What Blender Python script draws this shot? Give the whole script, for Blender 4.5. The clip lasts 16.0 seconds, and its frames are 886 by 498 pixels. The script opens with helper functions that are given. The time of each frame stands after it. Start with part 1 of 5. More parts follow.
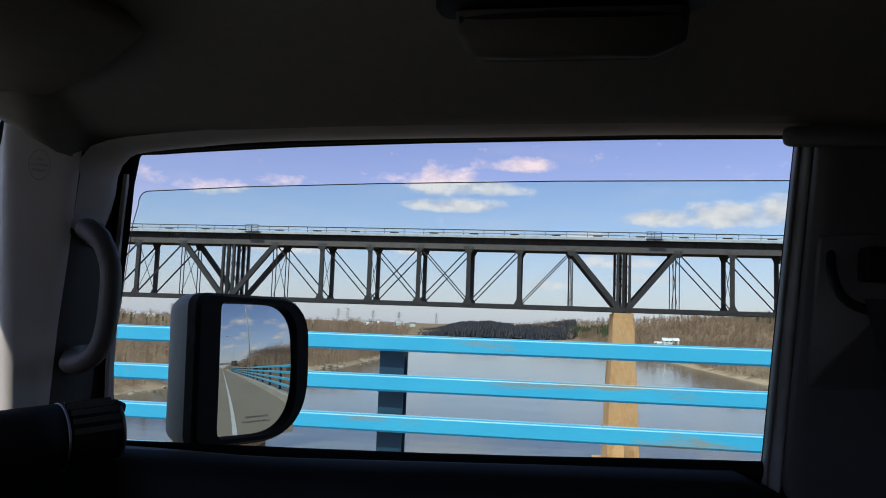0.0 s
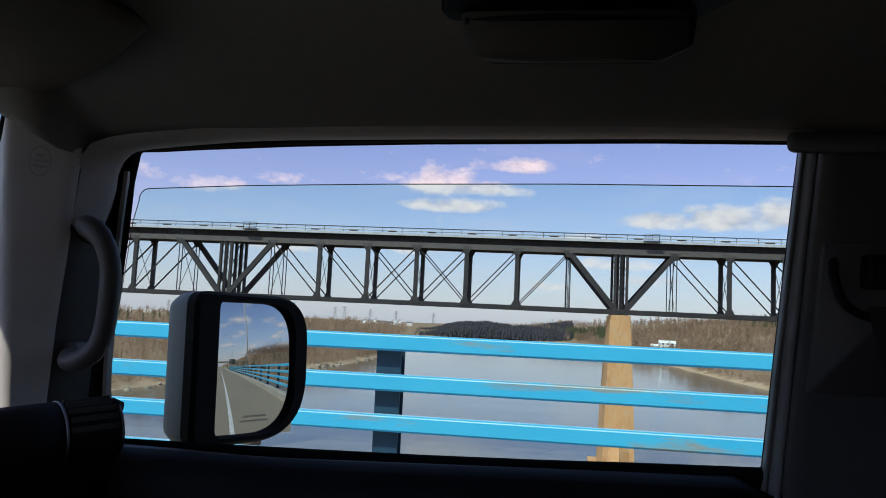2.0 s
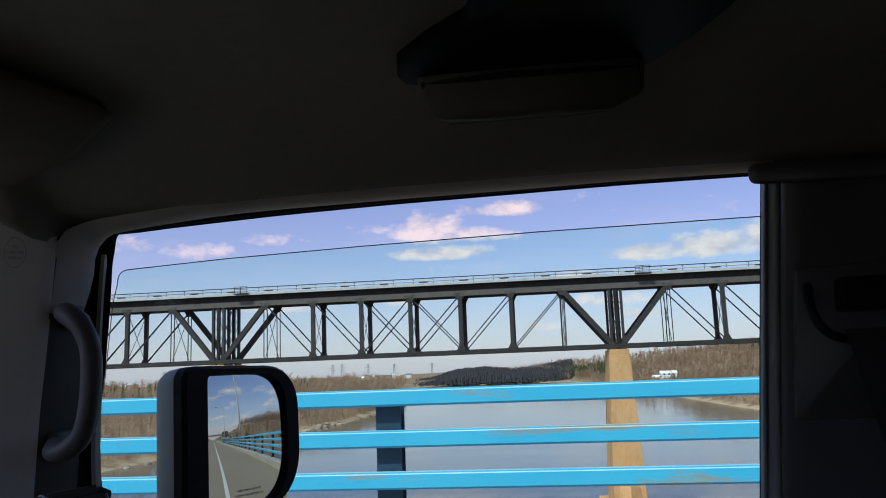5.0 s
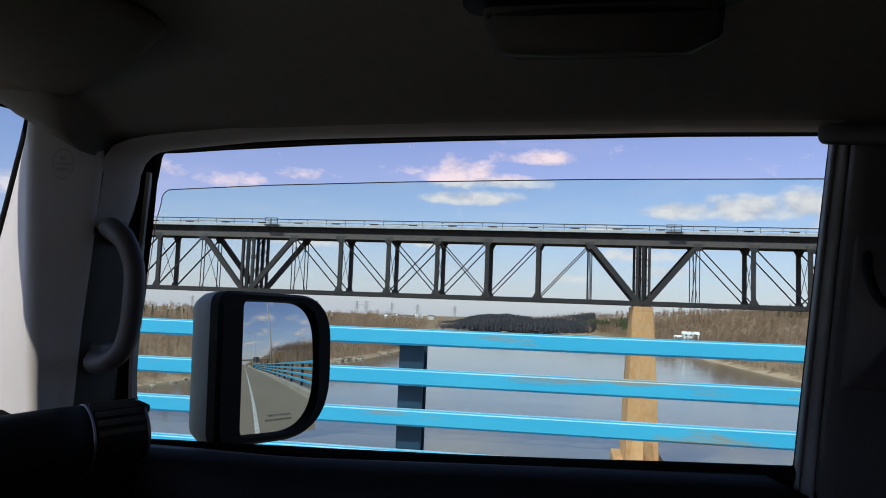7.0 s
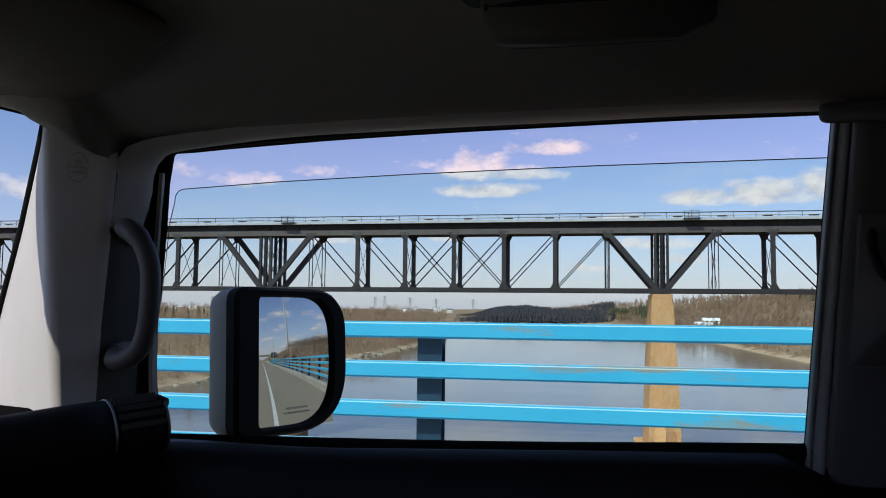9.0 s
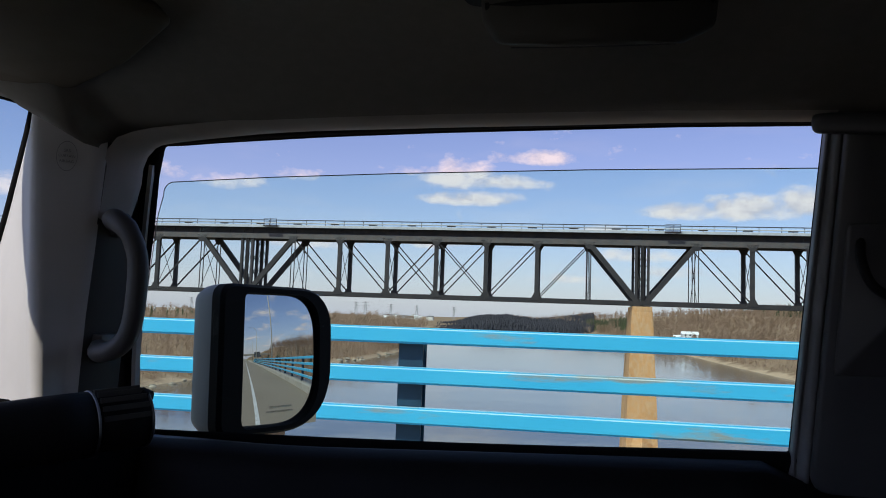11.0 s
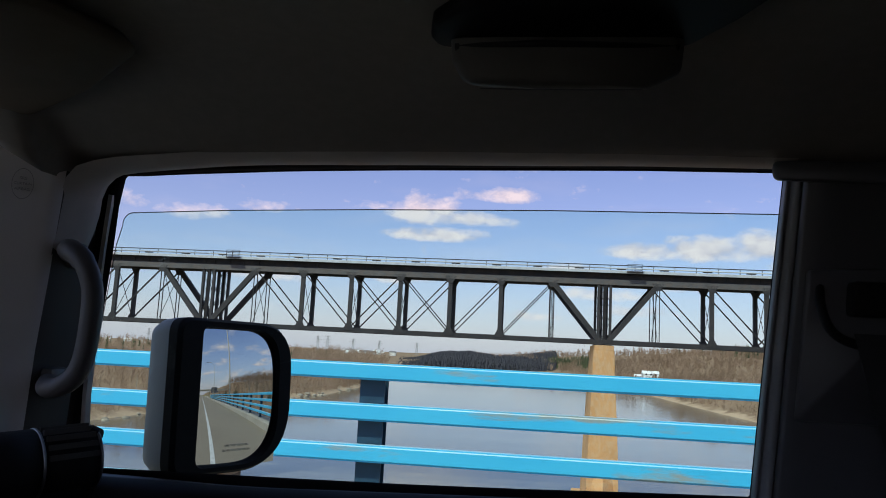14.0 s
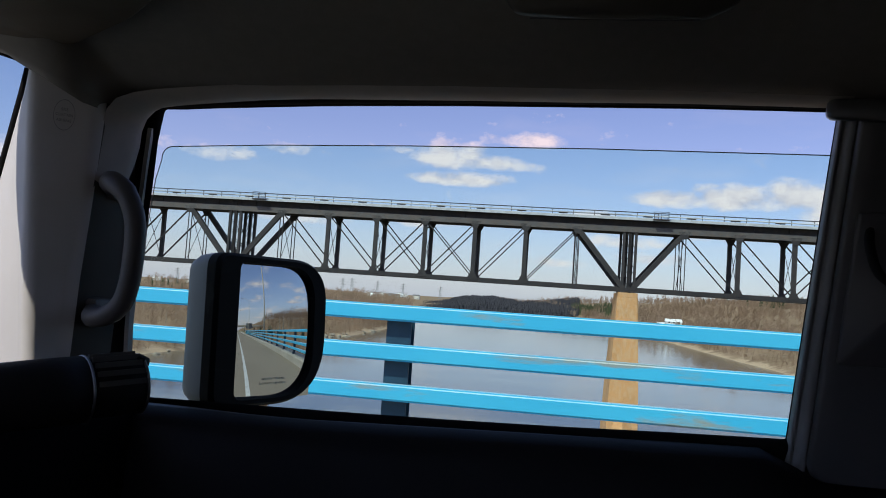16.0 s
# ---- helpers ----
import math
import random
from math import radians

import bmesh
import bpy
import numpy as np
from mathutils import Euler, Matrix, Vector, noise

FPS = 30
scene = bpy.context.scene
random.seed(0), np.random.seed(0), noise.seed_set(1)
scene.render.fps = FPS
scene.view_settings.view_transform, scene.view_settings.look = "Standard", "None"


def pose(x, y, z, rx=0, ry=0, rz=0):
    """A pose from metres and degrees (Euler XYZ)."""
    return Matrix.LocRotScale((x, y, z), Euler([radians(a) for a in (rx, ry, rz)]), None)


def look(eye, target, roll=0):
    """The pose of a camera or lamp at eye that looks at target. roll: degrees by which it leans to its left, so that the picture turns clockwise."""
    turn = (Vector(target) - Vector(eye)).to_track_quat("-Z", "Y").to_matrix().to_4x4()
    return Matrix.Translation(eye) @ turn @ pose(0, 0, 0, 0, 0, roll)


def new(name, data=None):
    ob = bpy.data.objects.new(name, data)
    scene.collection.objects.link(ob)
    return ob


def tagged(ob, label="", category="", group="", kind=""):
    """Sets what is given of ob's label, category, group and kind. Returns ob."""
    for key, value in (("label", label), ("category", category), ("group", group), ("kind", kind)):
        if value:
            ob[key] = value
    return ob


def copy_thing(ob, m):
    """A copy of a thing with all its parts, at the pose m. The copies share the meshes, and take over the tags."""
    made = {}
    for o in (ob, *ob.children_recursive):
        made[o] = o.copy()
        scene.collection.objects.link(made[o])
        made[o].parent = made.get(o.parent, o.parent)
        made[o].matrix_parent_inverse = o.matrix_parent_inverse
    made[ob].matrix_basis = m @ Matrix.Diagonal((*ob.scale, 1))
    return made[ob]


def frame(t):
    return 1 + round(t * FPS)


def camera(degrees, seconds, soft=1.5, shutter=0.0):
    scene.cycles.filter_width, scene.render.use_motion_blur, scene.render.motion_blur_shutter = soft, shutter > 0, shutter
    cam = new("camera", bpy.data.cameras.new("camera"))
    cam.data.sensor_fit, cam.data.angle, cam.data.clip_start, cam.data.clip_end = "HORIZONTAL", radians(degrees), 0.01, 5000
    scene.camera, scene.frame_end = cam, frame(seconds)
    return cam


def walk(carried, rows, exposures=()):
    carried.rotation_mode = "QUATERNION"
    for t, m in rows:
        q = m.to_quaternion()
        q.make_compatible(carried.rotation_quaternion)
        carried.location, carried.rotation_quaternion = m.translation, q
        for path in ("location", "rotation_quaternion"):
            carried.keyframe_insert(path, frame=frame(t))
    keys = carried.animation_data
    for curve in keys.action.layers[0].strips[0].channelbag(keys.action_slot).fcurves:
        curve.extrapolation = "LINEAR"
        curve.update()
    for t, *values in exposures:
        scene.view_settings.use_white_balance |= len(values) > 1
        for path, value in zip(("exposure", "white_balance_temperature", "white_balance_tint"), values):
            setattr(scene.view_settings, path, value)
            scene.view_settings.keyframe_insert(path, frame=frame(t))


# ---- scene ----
# The truck stands on the road bridge. x points to its rear, y out of the passenger window, z up; the road is z = 0.
cam = camera(60.0, 16.0, soft=1.0)
ROWS = [
    (0.0, 0.0104, -0.0060, 1.5975, 8.03, 5.46, -2.02),
    (0.5, -0.0025, 0.0136, 1.5968, 4.97, 3.57, -3.03),
    (1.0, -0.0015, 0.0106, 1.5906, 4.98, 3.14, -2.74),
    (1.5, 0.0061, -0.0048, 1.5985, 7.80, 4.40, -2.44),
    (2.0, 0.0045, -0.0030, 1.6004, 7.80, 5.45, -2.73),
    (2.5, 0.0188, 0.0051, 1.6022, 6.99, 7.35, -1.14),
    (3.0, -0.0014, -0.0009, 1.6125, 5.59, 7.69, 0.17),
    (3.5, 0.0003, 0.0080, 1.5977, 6.49, 5.42, -1.93),
    (4.0, 0.0104, 0.0021, 1.6060, 6.62, 7.04, -1.24),
    (4.5, 0.0149, 0.0104, 1.6334, 7.88, 7.64, -0.32),
    (5.0, 0.0251, -0.0091, 1.6114, 7.73, 9.05, 2.12),
    (7.5, -0.0039, 0.0084, 1.6079, 9.61, 4.11, -2.63),
    (8.0, -0.0001, -0.0009, 1.6082, 9.48, 3.71, -0.93),
    (8.5, 0.0071, -0.0062, 1.6003, 10.91, 2.33, -2.43),
    (9.0, 0.0143, -0.0076, 1.6020, 10.77, 4.36, -0.57),
    (11.5, -0.0003, -0.0058, 1.5902, 8.95, 4.91, -2.43),
    (12.0, 0.0076, -0.0062, 1.5970, 10.09, 5.22, -4.24),
    (12.5, -0.0231, -0.0053, 1.6050, 5.79, 9.26, -0.19),
    (13.0, -0.0105, -0.0034, 1.5887, 7.32, 6.77, -3.00),
    (13.5, -0.0051, -0.0005, 1.5959, 6.39, 7.35, -2.62),
    (14.0, -0.0010, 0.0022, 1.5959, 6.57, 7.70, -2.89),
    (14.5, -0.0174, 0.0083, 1.6056, 8.12, 3.95, -2.16),
    (15.0, -0.0231, -0.0098, 1.5892, 8.74, 3.92, -3.79),
    (15.5, -0.0076, 0.0039, 1.5839, 9.73, 2.78, -4.66),
    (16.0, -0.0225, 0.0075, 1.5851, 8.31, 3.47, -3.95),
]
walk(cam, [(t, pose(x, y, z, 90 + pitch, roll, yaw)) for t, x, y, z, yaw, pitch, roll in ROWS])

# ---- world, sun, exposure ----
SUN = Vector((-0.35, -0.54, 0.765)).normalized()
scene.view_settings.exposure = 0.0


def sky_world():
    world = bpy.data.worlds.new("sky")
    scene.world = world
    world.use_nodes = True
    nt = world.node_tree
    nt.nodes.clear()
    N, L = nt.nodes.new, nt.links.new
    out, bg, sky = N("ShaderNodeOutputWorld"), N("ShaderNodeBackground"), N("ShaderNodeTexSky")
    sky.sky_type, sky.sun_disc = "NISHITA", False
    sky.sun_elevation = math.asin(SUN.z)
    sky.sun_rotation = math.atan2(SUN.x, SUN.y)
    sky.air_density, sky.dust_density, sky.ozone_density = 1.0, 0.6, 2.0
    tc, sep = N("ShaderNodeTexCoord"), N("ShaderNodeSeparateXYZ")
    L(tc.outputs["Generated"], sep.inputs[0])

    def m(op, a, b=None, c=None, clamp=False):
        n = N("ShaderNodeMath")
        n.operation, n.use_clamp = op, clamp
        for k, v in enumerate((a, b, c)):
            if v is None:
                continue
            if isinstance(v, (int, float)):
                n.inputs[k].default_value = v
            else:
                L(v, n.inputs[k])
        return n.outputs[0]

    X, Y, Z = sep.outputs
    # ragged edges for the cumulus, two sizes of billow
    nz = N("ShaderNodeTexNoise")
    nz.inputs["Scale"].default_value, nz.inputs["Detail"].default_value, nz.inputs["Roughness"].default_value = 27.0, 8.0, 0.60
    mp = N("ShaderNodeMapping")
    mp.inputs["Scale"].default_value = (1, 1, 1.8)
    L(tc.outputs["Generated"], mp.inputs[0])
    L(mp.outputs[0], nz.inputs["Vector"])
    billow = nz.outputs["Fac"]

    def puff(x, z, rx, rz, weight=1.0):
        """A cloud round the direction with these x and z, flat underneath."""
        rx, rz = rx * 1.15, rz * 1.3
        dx = m("DIVIDE", m("SUBTRACT", X, x), rx)
        up = m("DIVIDE", m("MAXIMUM", m("SUBTRACT", Z, z), 0.0), rz)
        dn = m("DIVIDE", m("MAXIMUM", m("SUBTRACT", z, Z), 0.0), rz * 0.62)
        d = m("ADD", m("MULTIPLY", dx, dx), m("ADD", m("MULTIPLY", up, up), m("MULTIPLY", dn, dn)))
        body = m("MULTIPLY", m("SUBTRACT", 1.0, d), m("GREATER_THAN", Y, 0.0))
        return m("MULTIPLY", m("MAXIMUM", body, -1.0), weight)

    puffs = [puff(*p) for p in (
        (-0.132, 0.150, 0.066, 0.010), (-0.142, 0.179, 0.046, 0.022), (-0.095, 0.173, 0.060, 0.010, 0.85),
        (-0.045, 0.203, 0.056, 0.011, 0.8), (0.135, 0.137, 0.058, 0.012), (0.215, 0.139, 0.070, 0.017), (0.290, 0.141, 0.07, 0.021),
        (0.300, 0.121, 0.03, 0.014, 0.8),
        (-0.42, 0.156, 0.040, 0.010, 0.32), (-0.33, 0.170, 0.032, 0.007, 0.30), (-0.215, 0.185, 0.03, 0.007, 0.35), (-0.50, 0.162, 0.03, 0.010, 0.35),
        (-0.174, 0.094, 0.040, 0.010, 0.6), (0.08, 0.083, 0.06, 0.010, 0.6), (0.135, 0.062, 0.06, 0.007, 0.55),
        (-0.03, 0.051, 0.07, 0.006, 0.5), (0.19, 0.094, 0.05, 0.008, 0.5), (-0.34, 0.085, 0.06, 0.008, 0.45), (-0.62, 0.13, 0.05, 0.014, 0.6),
        (-0.75, 0.10, 0.06, 0.012, 0.6), (0.03, 0.112, 0.035, 0.008, 0.5))]
    total = puffs[0]
    for p in puffs[1:]:
        total = m("MAXIMUM", total, p)
    shape = m("ADD", total, m("MULTIPLY", m("SUBTRACT", billow, 0.52), 2.5))
    near = m("SMOOTH_MIN", m("MULTIPLY", m("MAXIMUM", shape, 0.0), 1.25), 1.0, 0.4)
    # fair-weather cloud over the rest of the sky
    zz = m("ADD", m("MAXIMUM", Z, 0.0), 0.09)
    comb = N("ShaderNodeCombineXYZ")
    L(m("DIVIDE", X, zz), comb.inputs[0])
    L(m("DIVIDE", Y, zz), comb.inputs[1])
    n2 = N("ShaderNodeTexNoise")
    n2.inputs["Scale"].default_value, n2.inputs["Detail"].default_value, n2.inputs["Roughness"].default_value = 1.5, 8.0, 0.50
    L(comb.outputs[0], n2.inputs["Vector"])
    wide = m("MULTIPLY", m("SUBTRACT", n2.outputs["Fac"], 0.54), 9.0, clamp=True)
    away = m("SUBTRACT", 1.0, m("MULTIPLY", m("SUBTRACT", Y, 0.45), 4.0, clamp=True), clamp=True)
    streak = m("MULTIPLY", m("SUBTRACT", n2.outputs["Fac"], 0.50), 1.2, clamp=True)
    cover = m("MAXIMUM", near, m("MAXIMUM", m("MULTIPLY", wide, away), m("MULTIPLY", streak, 0.5)), clamp=True)
    cover = m("MULTIPLY", cover, m("MULTIPLY", m("ADD", Z, 0.0), 30.0, clamp=True), clamp=True)
    # haze towards the horizon
    haze = m("POWER", m("SUBTRACT", 1.0, m("MAXIMUM", Z, 0.0), clamp=True), 13.0)
    tint = N("ShaderNodeMix")
    tint.data_type, tint.blend_type = "RGBA", "MULTIPLY"
    tint.inputs["Factor"].default_value = 1.0
    L(sky.outputs[0], tint.inputs["A"])
    tint.inputs["B"].default_value = SKY_TINT
    hz = N("ShaderNodeMix")
    hz.data_type = "RGBA"
    L(m("MULTIPLY", haze, 0.55), hz.inputs["Factor"])
    L(tint.outputs["Result"], hz.inputs["A"])
    hz.inputs["B"].default_value = HAZE
    mix = N("ShaderNodeMix")
    mix.data_type = "RGBA"
    L(m("MULTIPLY", cover, 0.96), mix.inputs["Factor"])
    L(hz.outputs["Result"], mix.inputs["A"])
    # sunlit tops and greyer bases of the clouds
    nb, mb = N("ShaderNodeTexNoise"), N("ShaderNodeMapping")
    nb.inputs["Scale"].default_value, nb.inputs["Detail"].default_value, nb.inputs["Roughness"].default_value = 27.0, 8.0, 0.60
    mb.inputs["Scale"].default_value, mb.inputs["Location"].default_value = (1, 1, 1.8), (-0.004, 0, 0.022)
    L(tc.outputs["Generated"], mb.inputs[0])
    L(mb.outputs[0], nb.inputs["Vector"])
    top = m("ADD", 0.72, m("MULTIPLY", m("SUBTRACT", billow, nb.outputs["Fac"]), 3.2), clamp=True)
    cloud = N("ShaderNodeMix")
    cloud.data_type = "RGBA"
    L(top, cloud.inputs["Factor"])
    cloud.inputs["A"].default_value, cloud.inputs["B"].default_value = CLOUD_BASE, CLOUD
    L(cloud.outputs["Result"], mix.inputs["B"])
    L(mix.outputs["Result"], bg.inputs[0])
    bg.inputs["Strength"].default_value = 0.108
    L(bg.outputs[0], out.inputs[0])


CLOUD_BASE = (6.0, 5.2, 6.2, 1)
SKY_TINT, HAZE, CLOUD = (1.12, 0.98, 1.26, 1), (6.8, 6.15, 7.9, 1), (8.7, 7.25, 7.8, 1)
sky_world()
sun = new("sun", bpy.data.lights.new("sun", "SUN"))
sun.data.energy, sun.data.angle, sun.data.color = 3.6, radians(0.53), (1.0, 0.95, 0.87)
sun.matrix_world = look(SUN * 500, (0, 0, 0))


# ---- materials ----
def material(name, base, rough=0.6, metal=0.0, second=None, scale=4.0, amount=0.5, third=None, scale3=40.0, amount3=0.3,
             bump=0.0, bump_scale=60.0, spec=0.5, per_object=0.0, space="Object", stretch=None):
    """A principled surface, mottled at two scales by noise, with fine relief."""
    mat = bpy.data.materials.new(name)
    mat.use_nodes = True
    nt = mat.node_tree
    N, L = nt.nodes.new, nt.links.new
    p = nt.nodes["Principled BSDF"]
    p.inputs["Roughness"].default_value, p.inputs["Metallic"].default_value = rough, metal
    p.inputs["Specular IOR Level"].default_value = spec
    tc = N("ShaderNodeTexCoord")
    if space == "World":
        vec = N("ShaderNodeNewGeometry").outputs["Position"]
    else:
        vec = tc.outputs[space]
    if stretch:
        mp = N("ShaderNodeMapping")
        mp.inputs["Scale"].default_value = stretch
        L(vec, mp.inputs[0])
        vec = mp.outputs[0]
    last = None

    def layer(prev, colour, sc, amt, lo=0.42, hi=0.62):
        nz = N("ShaderNodeTexNoise")
        nz.inputs["Scale"].default_value, nz.inputs["Detail"].default_value = sc, 6.0
        L(vec, nz.inputs["Vector"])
        mr = N("ShaderNodeMapRange")
        mr.inputs["From Min"].default_value, mr.inputs["From Max"].default_value = lo, hi
        mr.inputs["To Max"].default_value = amt
        L(nz.outputs["Fac"], mr.inputs["Value"])
        mx = N("ShaderNodeMix")
        mx.data_type = "RGBA"
        L(mr.outputs[0], mx.inputs["Factor"])
        if prev is None:
            mx.inputs["A"].default_value = (*base, 1)
        else:
            L(prev, mx.inputs["A"])
        mx.inputs["B"].default_value = (*colour, 1)
        return mx.outputs["Result"]

    if second:
        last = layer(last, second, scale, amount)
    if third:
        last = layer(last, third, scale3, amount3)
    if per_object:
        hs, oi = N("ShaderNodeHueSaturation"), N("ShaderNodeObjectInfo")
        mr = N("ShaderNodeMapRange")
        mr.inputs["To Min"].default_value, mr.inputs["To Max"].default_value = 1 - per_object, 1 + per_object
        L(oi.outputs["Random"], mr.inputs["Value"])
        L(mr.outputs[0], hs.inputs["Value"])
        if last is None:
            hs.inputs["Color"].default_value = (*base, 1)
        else:
            L(last, hs.inputs["Color"])
        last = hs.outputs[0]
    if last is None:
        p.inputs["Base Color"].default_value = (*base, 1)
    else:
        L(last, p.inputs["Base Color"])
    if bump:
        nz, bp = N("ShaderNodeTexNoise"), N("ShaderNodeBump")
        nz.inputs["Scale"].default_value, nz.inputs["Detail"].default_value = bump_scale, 5.0
        L(vec, nz.inputs["Vector"])
        L(nz.outputs["Fac"], bp.inputs["Height"])
        bp.inputs["Strength"].default_value = bump
        bp.inputs["Distance"].default_value = 1.0 / bump_scale
        L(bp.outputs[0], p.inputs["Normal"])
    return mat


M = {}
M["rubber"] = material("black_rubber", (0.009, 0.009, 0.010), 0.85, bump=0.1, bump_scale=300, spec=0.08)
M["lining"] = material("headliner_fabric", (0.225, 0.208, 0.186), 0.95, second=(0.25, 0.231, 0.207), scale=60, amount=0.5, bump=0.25, bump_scale=700, spec=0.1)
M["trim_grey"] = material("grey_trim", (0.64, 0.612, 0.585), 0.7, second=(0.57, 0.548, 0.522), scale=9, amount=0.5, bump=0.15, bump_scale=900, spec=0.3)
M["trim_dark"] = material("dark_trim", (0.011, 0.0108, 0.012), 0.6, second=(0.008, 0.0078, 0.009), scale=8, amount=0.6, bump=0.25, bump_scale=700, spec=0.22)
M["trim_pillar"] = material("pillar_trim", (0.10, 0.10, 0.107), 0.40, second=(0.083, 0.083, 0.089), scale=8, amount=0.6, bump=0.15, bump_scale=900, spec=0.4)
M["jamb"] = material("jamb_trim", (0.060, 0.054, 0.049), 0.7, second=(0.048, 0.043, 0.040), scale=8, amount=0.6, bump=0.15, bump_scale=900, spec=0.25)
# headliner edge made paler, so the colour carries the window light on it
M["lit_roll"] = material("lit_headliner_roll", (0.46, 0.42, 0.375), 0.85, second=(0.41, 0.375, 0.335), scale=30, amount=0.5, bump=0.2, bump_scale=800, spec=0.2)
M["handle"] = material("handle_plastic", (0.095, 0.090, 0.089), 0.5, second=(0.078, 0.074, 0.073), scale=14, amount=0.5, bump=0.2, bump_scale=800, spec=0.4)
M["visor"] = material("visor_vinyl", (0.115, 0.090, 0.066), 0.9, second=(0.095, 0.074, 0.054), scale=20, amount=0.5, bump=0.25, bump_scale=500, spec=0.2)
# pale grey carries the streak of window light along the centre pillar
M["strip"] = material("lit_aperture_strip", (0.26, 0.265, 0.28), 0.45, second=(0.16, 0.165, 0.178), scale=14, amount=0.5, bump=0.15, bump_scale=800)
M["dash"] = material("dashboard_plastic", (0.013, 0.0125, 0.013), 0.6, second=(0.010, 0.0096, 0.010), scale=8, amount=0.6, bump=0.3, bump_scale=600, spec=0.22)
M["dash_top"] = material("dashboard_skin", (0.008, 0.008, 0.0085), 1.0, second=(0.006, 0.006, 0.0065), scale=8, amount=0.6, bump=0.3, bump_scale=600, spec=0.0)
M["webbing"] = material("belt_webbing", (0.03, 0.03, 0.032), 0.8, bump=0.4, bump_scale=900)
M["chrome"] = material("satin_chrome", (0.24, 0.24, 0.255), 0.4, 1.0)
M["print"] = material("faint_print", (0.30, 0.29, 0.28), 0.8)
M["etch"] = material("etched_lettering", (0.46, 0.46, 0.46), 0.06, 1.0)
M["shell_black"] = material("mirror_black_plastic", (0.006, 0.006, 0.007), 0.65, bump=0.2, bump_scale=700, spec=0.08)
M["shell_grey"] = material("mirror_grey_plastic", (0.20, 0.212, 0.23), 0.5, second=(0.165, 0.175, 0.19), scale=12, amount=0.5, bump=0.3, bump_scale=600)
M["paint"] = material("truck_paint", (0.30, 0.31, 0.32), 0.25, second=(0.27, 0.28, 0.29), scale=2, amount=0.5)
M["tyre"] = material("tyre", (0.018, 0.018, 0.018), 0.85, bump=0.4, bump_scale=80)
M["tint"] = material("privacy_glass", (0.01, 0.011, 0.012), 0.05)
M["lamp_glass"] = material("lamp_lens", (0.6, 0.6, 0.58), 0.12)
M["red_lens"] = material("tail_lens", (0.35, 0.02, 0.02), 0.15)
M["rail"] = material("blue_rail_paint", (0.050, 0.49, 0.80), 0.42, second=(0.065, 0.53, 0.82), scale=1.6, amount=0.8, third=(0.36, 0.31, 0.22), scale3=1.15,
                     amount3=0.0, bump=0.08, bump_scale=40, space="World")
# darkened blue: the shade behind the rails is put into the post colour
M["post"] = material("shaded_post_paint", (0.012, 0.042, 0.075), 0.5, second=(0.018, 0.065, 0.11), scale=6, amount=0.6)
M["steel"] = material("dark_bridge_steel", (0.022, 0.020, 0.022), 0.62, second=(0.038, 0.033, 0.033), scale=0.8, amount=0.6, third=(0.085, 0.05, 0.034), scale3=3.0, amount3=0.2,
                      bump=0.1, bump_scale=8, per_object=0.16, space="World")
M["deck_steel"] = material("deck_girder_steel", (0.020, 0.019, 0.020), 0.7, second=(0.040, 0.034, 0.031), scale=0.6, amount=0.6, third=(0.13, 0.07, 0.045), scale3=1.5, amount3=0.25, space="World")
M["trestle"] = material("rusty_trestle_steel", (0.055, 0.045, 0.042), 0.7, second=(0.10, 0.065, 0.05), scale=0.7, amount=0.7, per_object=0.15, space="World")
M["console"] = material("console_plastic", (0.085, 0.080, 0.074), 0.6, second=(0.070, 0.066, 0.061), scale=12, amount=0.5, bump=0.2, bump_scale=700, spec=0.3)
# paler copy of the bridge steel: sunlight on the top chord put into colour
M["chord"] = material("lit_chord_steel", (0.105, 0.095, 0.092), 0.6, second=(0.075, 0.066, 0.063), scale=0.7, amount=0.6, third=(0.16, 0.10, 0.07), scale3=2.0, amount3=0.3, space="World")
M["galv"] = material("weathered_railing", (0.34, 0.34, 0.35), 0.6, second=(0.20, 0.19, 0.185), scale=2, amount=0.6, space="World")
M["tray"] = material("pale_cable_tray", (0.55, 0.56, 0.58), 0.5, second=(0.42, 0.42, 0.43), scale=1.2, amount=0.6, space="World")
M["tie"] = material("timber_sleeper", (0.07, 0.055, 0.045), 0.9, per_object=0.3)
M["pier"] = material("stained_pier_concrete", (0.64, 0.34, 0.145), 0.9, second=(0.44, 0.225, 0.09), scale=0.3, amount=0.6, third=(0.66, 0.48, 0.30), scale3=2.4, amount3=0.4,
                     bump=0.3, bump_scale=4, space="World", stretch=(1.0, 1.0, 0.6))
M["concrete"] = material("barrier_concrete", (0.46, 0.42, 0.35), 0.9, second=(0.36, 0.32, 0.26), scale=0.6, amount=0.6, third=(0.30, 0.27, 0.22), scale3=9, amount3=0.3, bump=0.3, bump_scale=30, space="World")
M["asphalt"] = material("worn_asphalt", (0.285, 0.232, 0.172), 0.9, second=(0.235, 0.19, 0.14), scale=0.35, amount=0.7, third=(0.33, 0.275, 0.21), scale3=30, amount3=0.4, bump=0.5, bump_scale=70, space="World", stretch=(0.35, 1, 1))
M["line"] = material("road_paint", (0.72, 0.71, 0.68), 0.7, second=(0.5, 0.48, 0.44), scale=5, amount=0.5, space="World")
M["white"] = material("white_siding", (0.84, 0.84, 0.82), 0.7, second=(0.7, 0.7, 0.68), scale=2, amount=0.5)
M["roof"] = material("roof_shingle", (0.16, 0.15, 0.15), 0.9, second=(0.22, 0.2, 0.19), scale=3, amount=0.6)
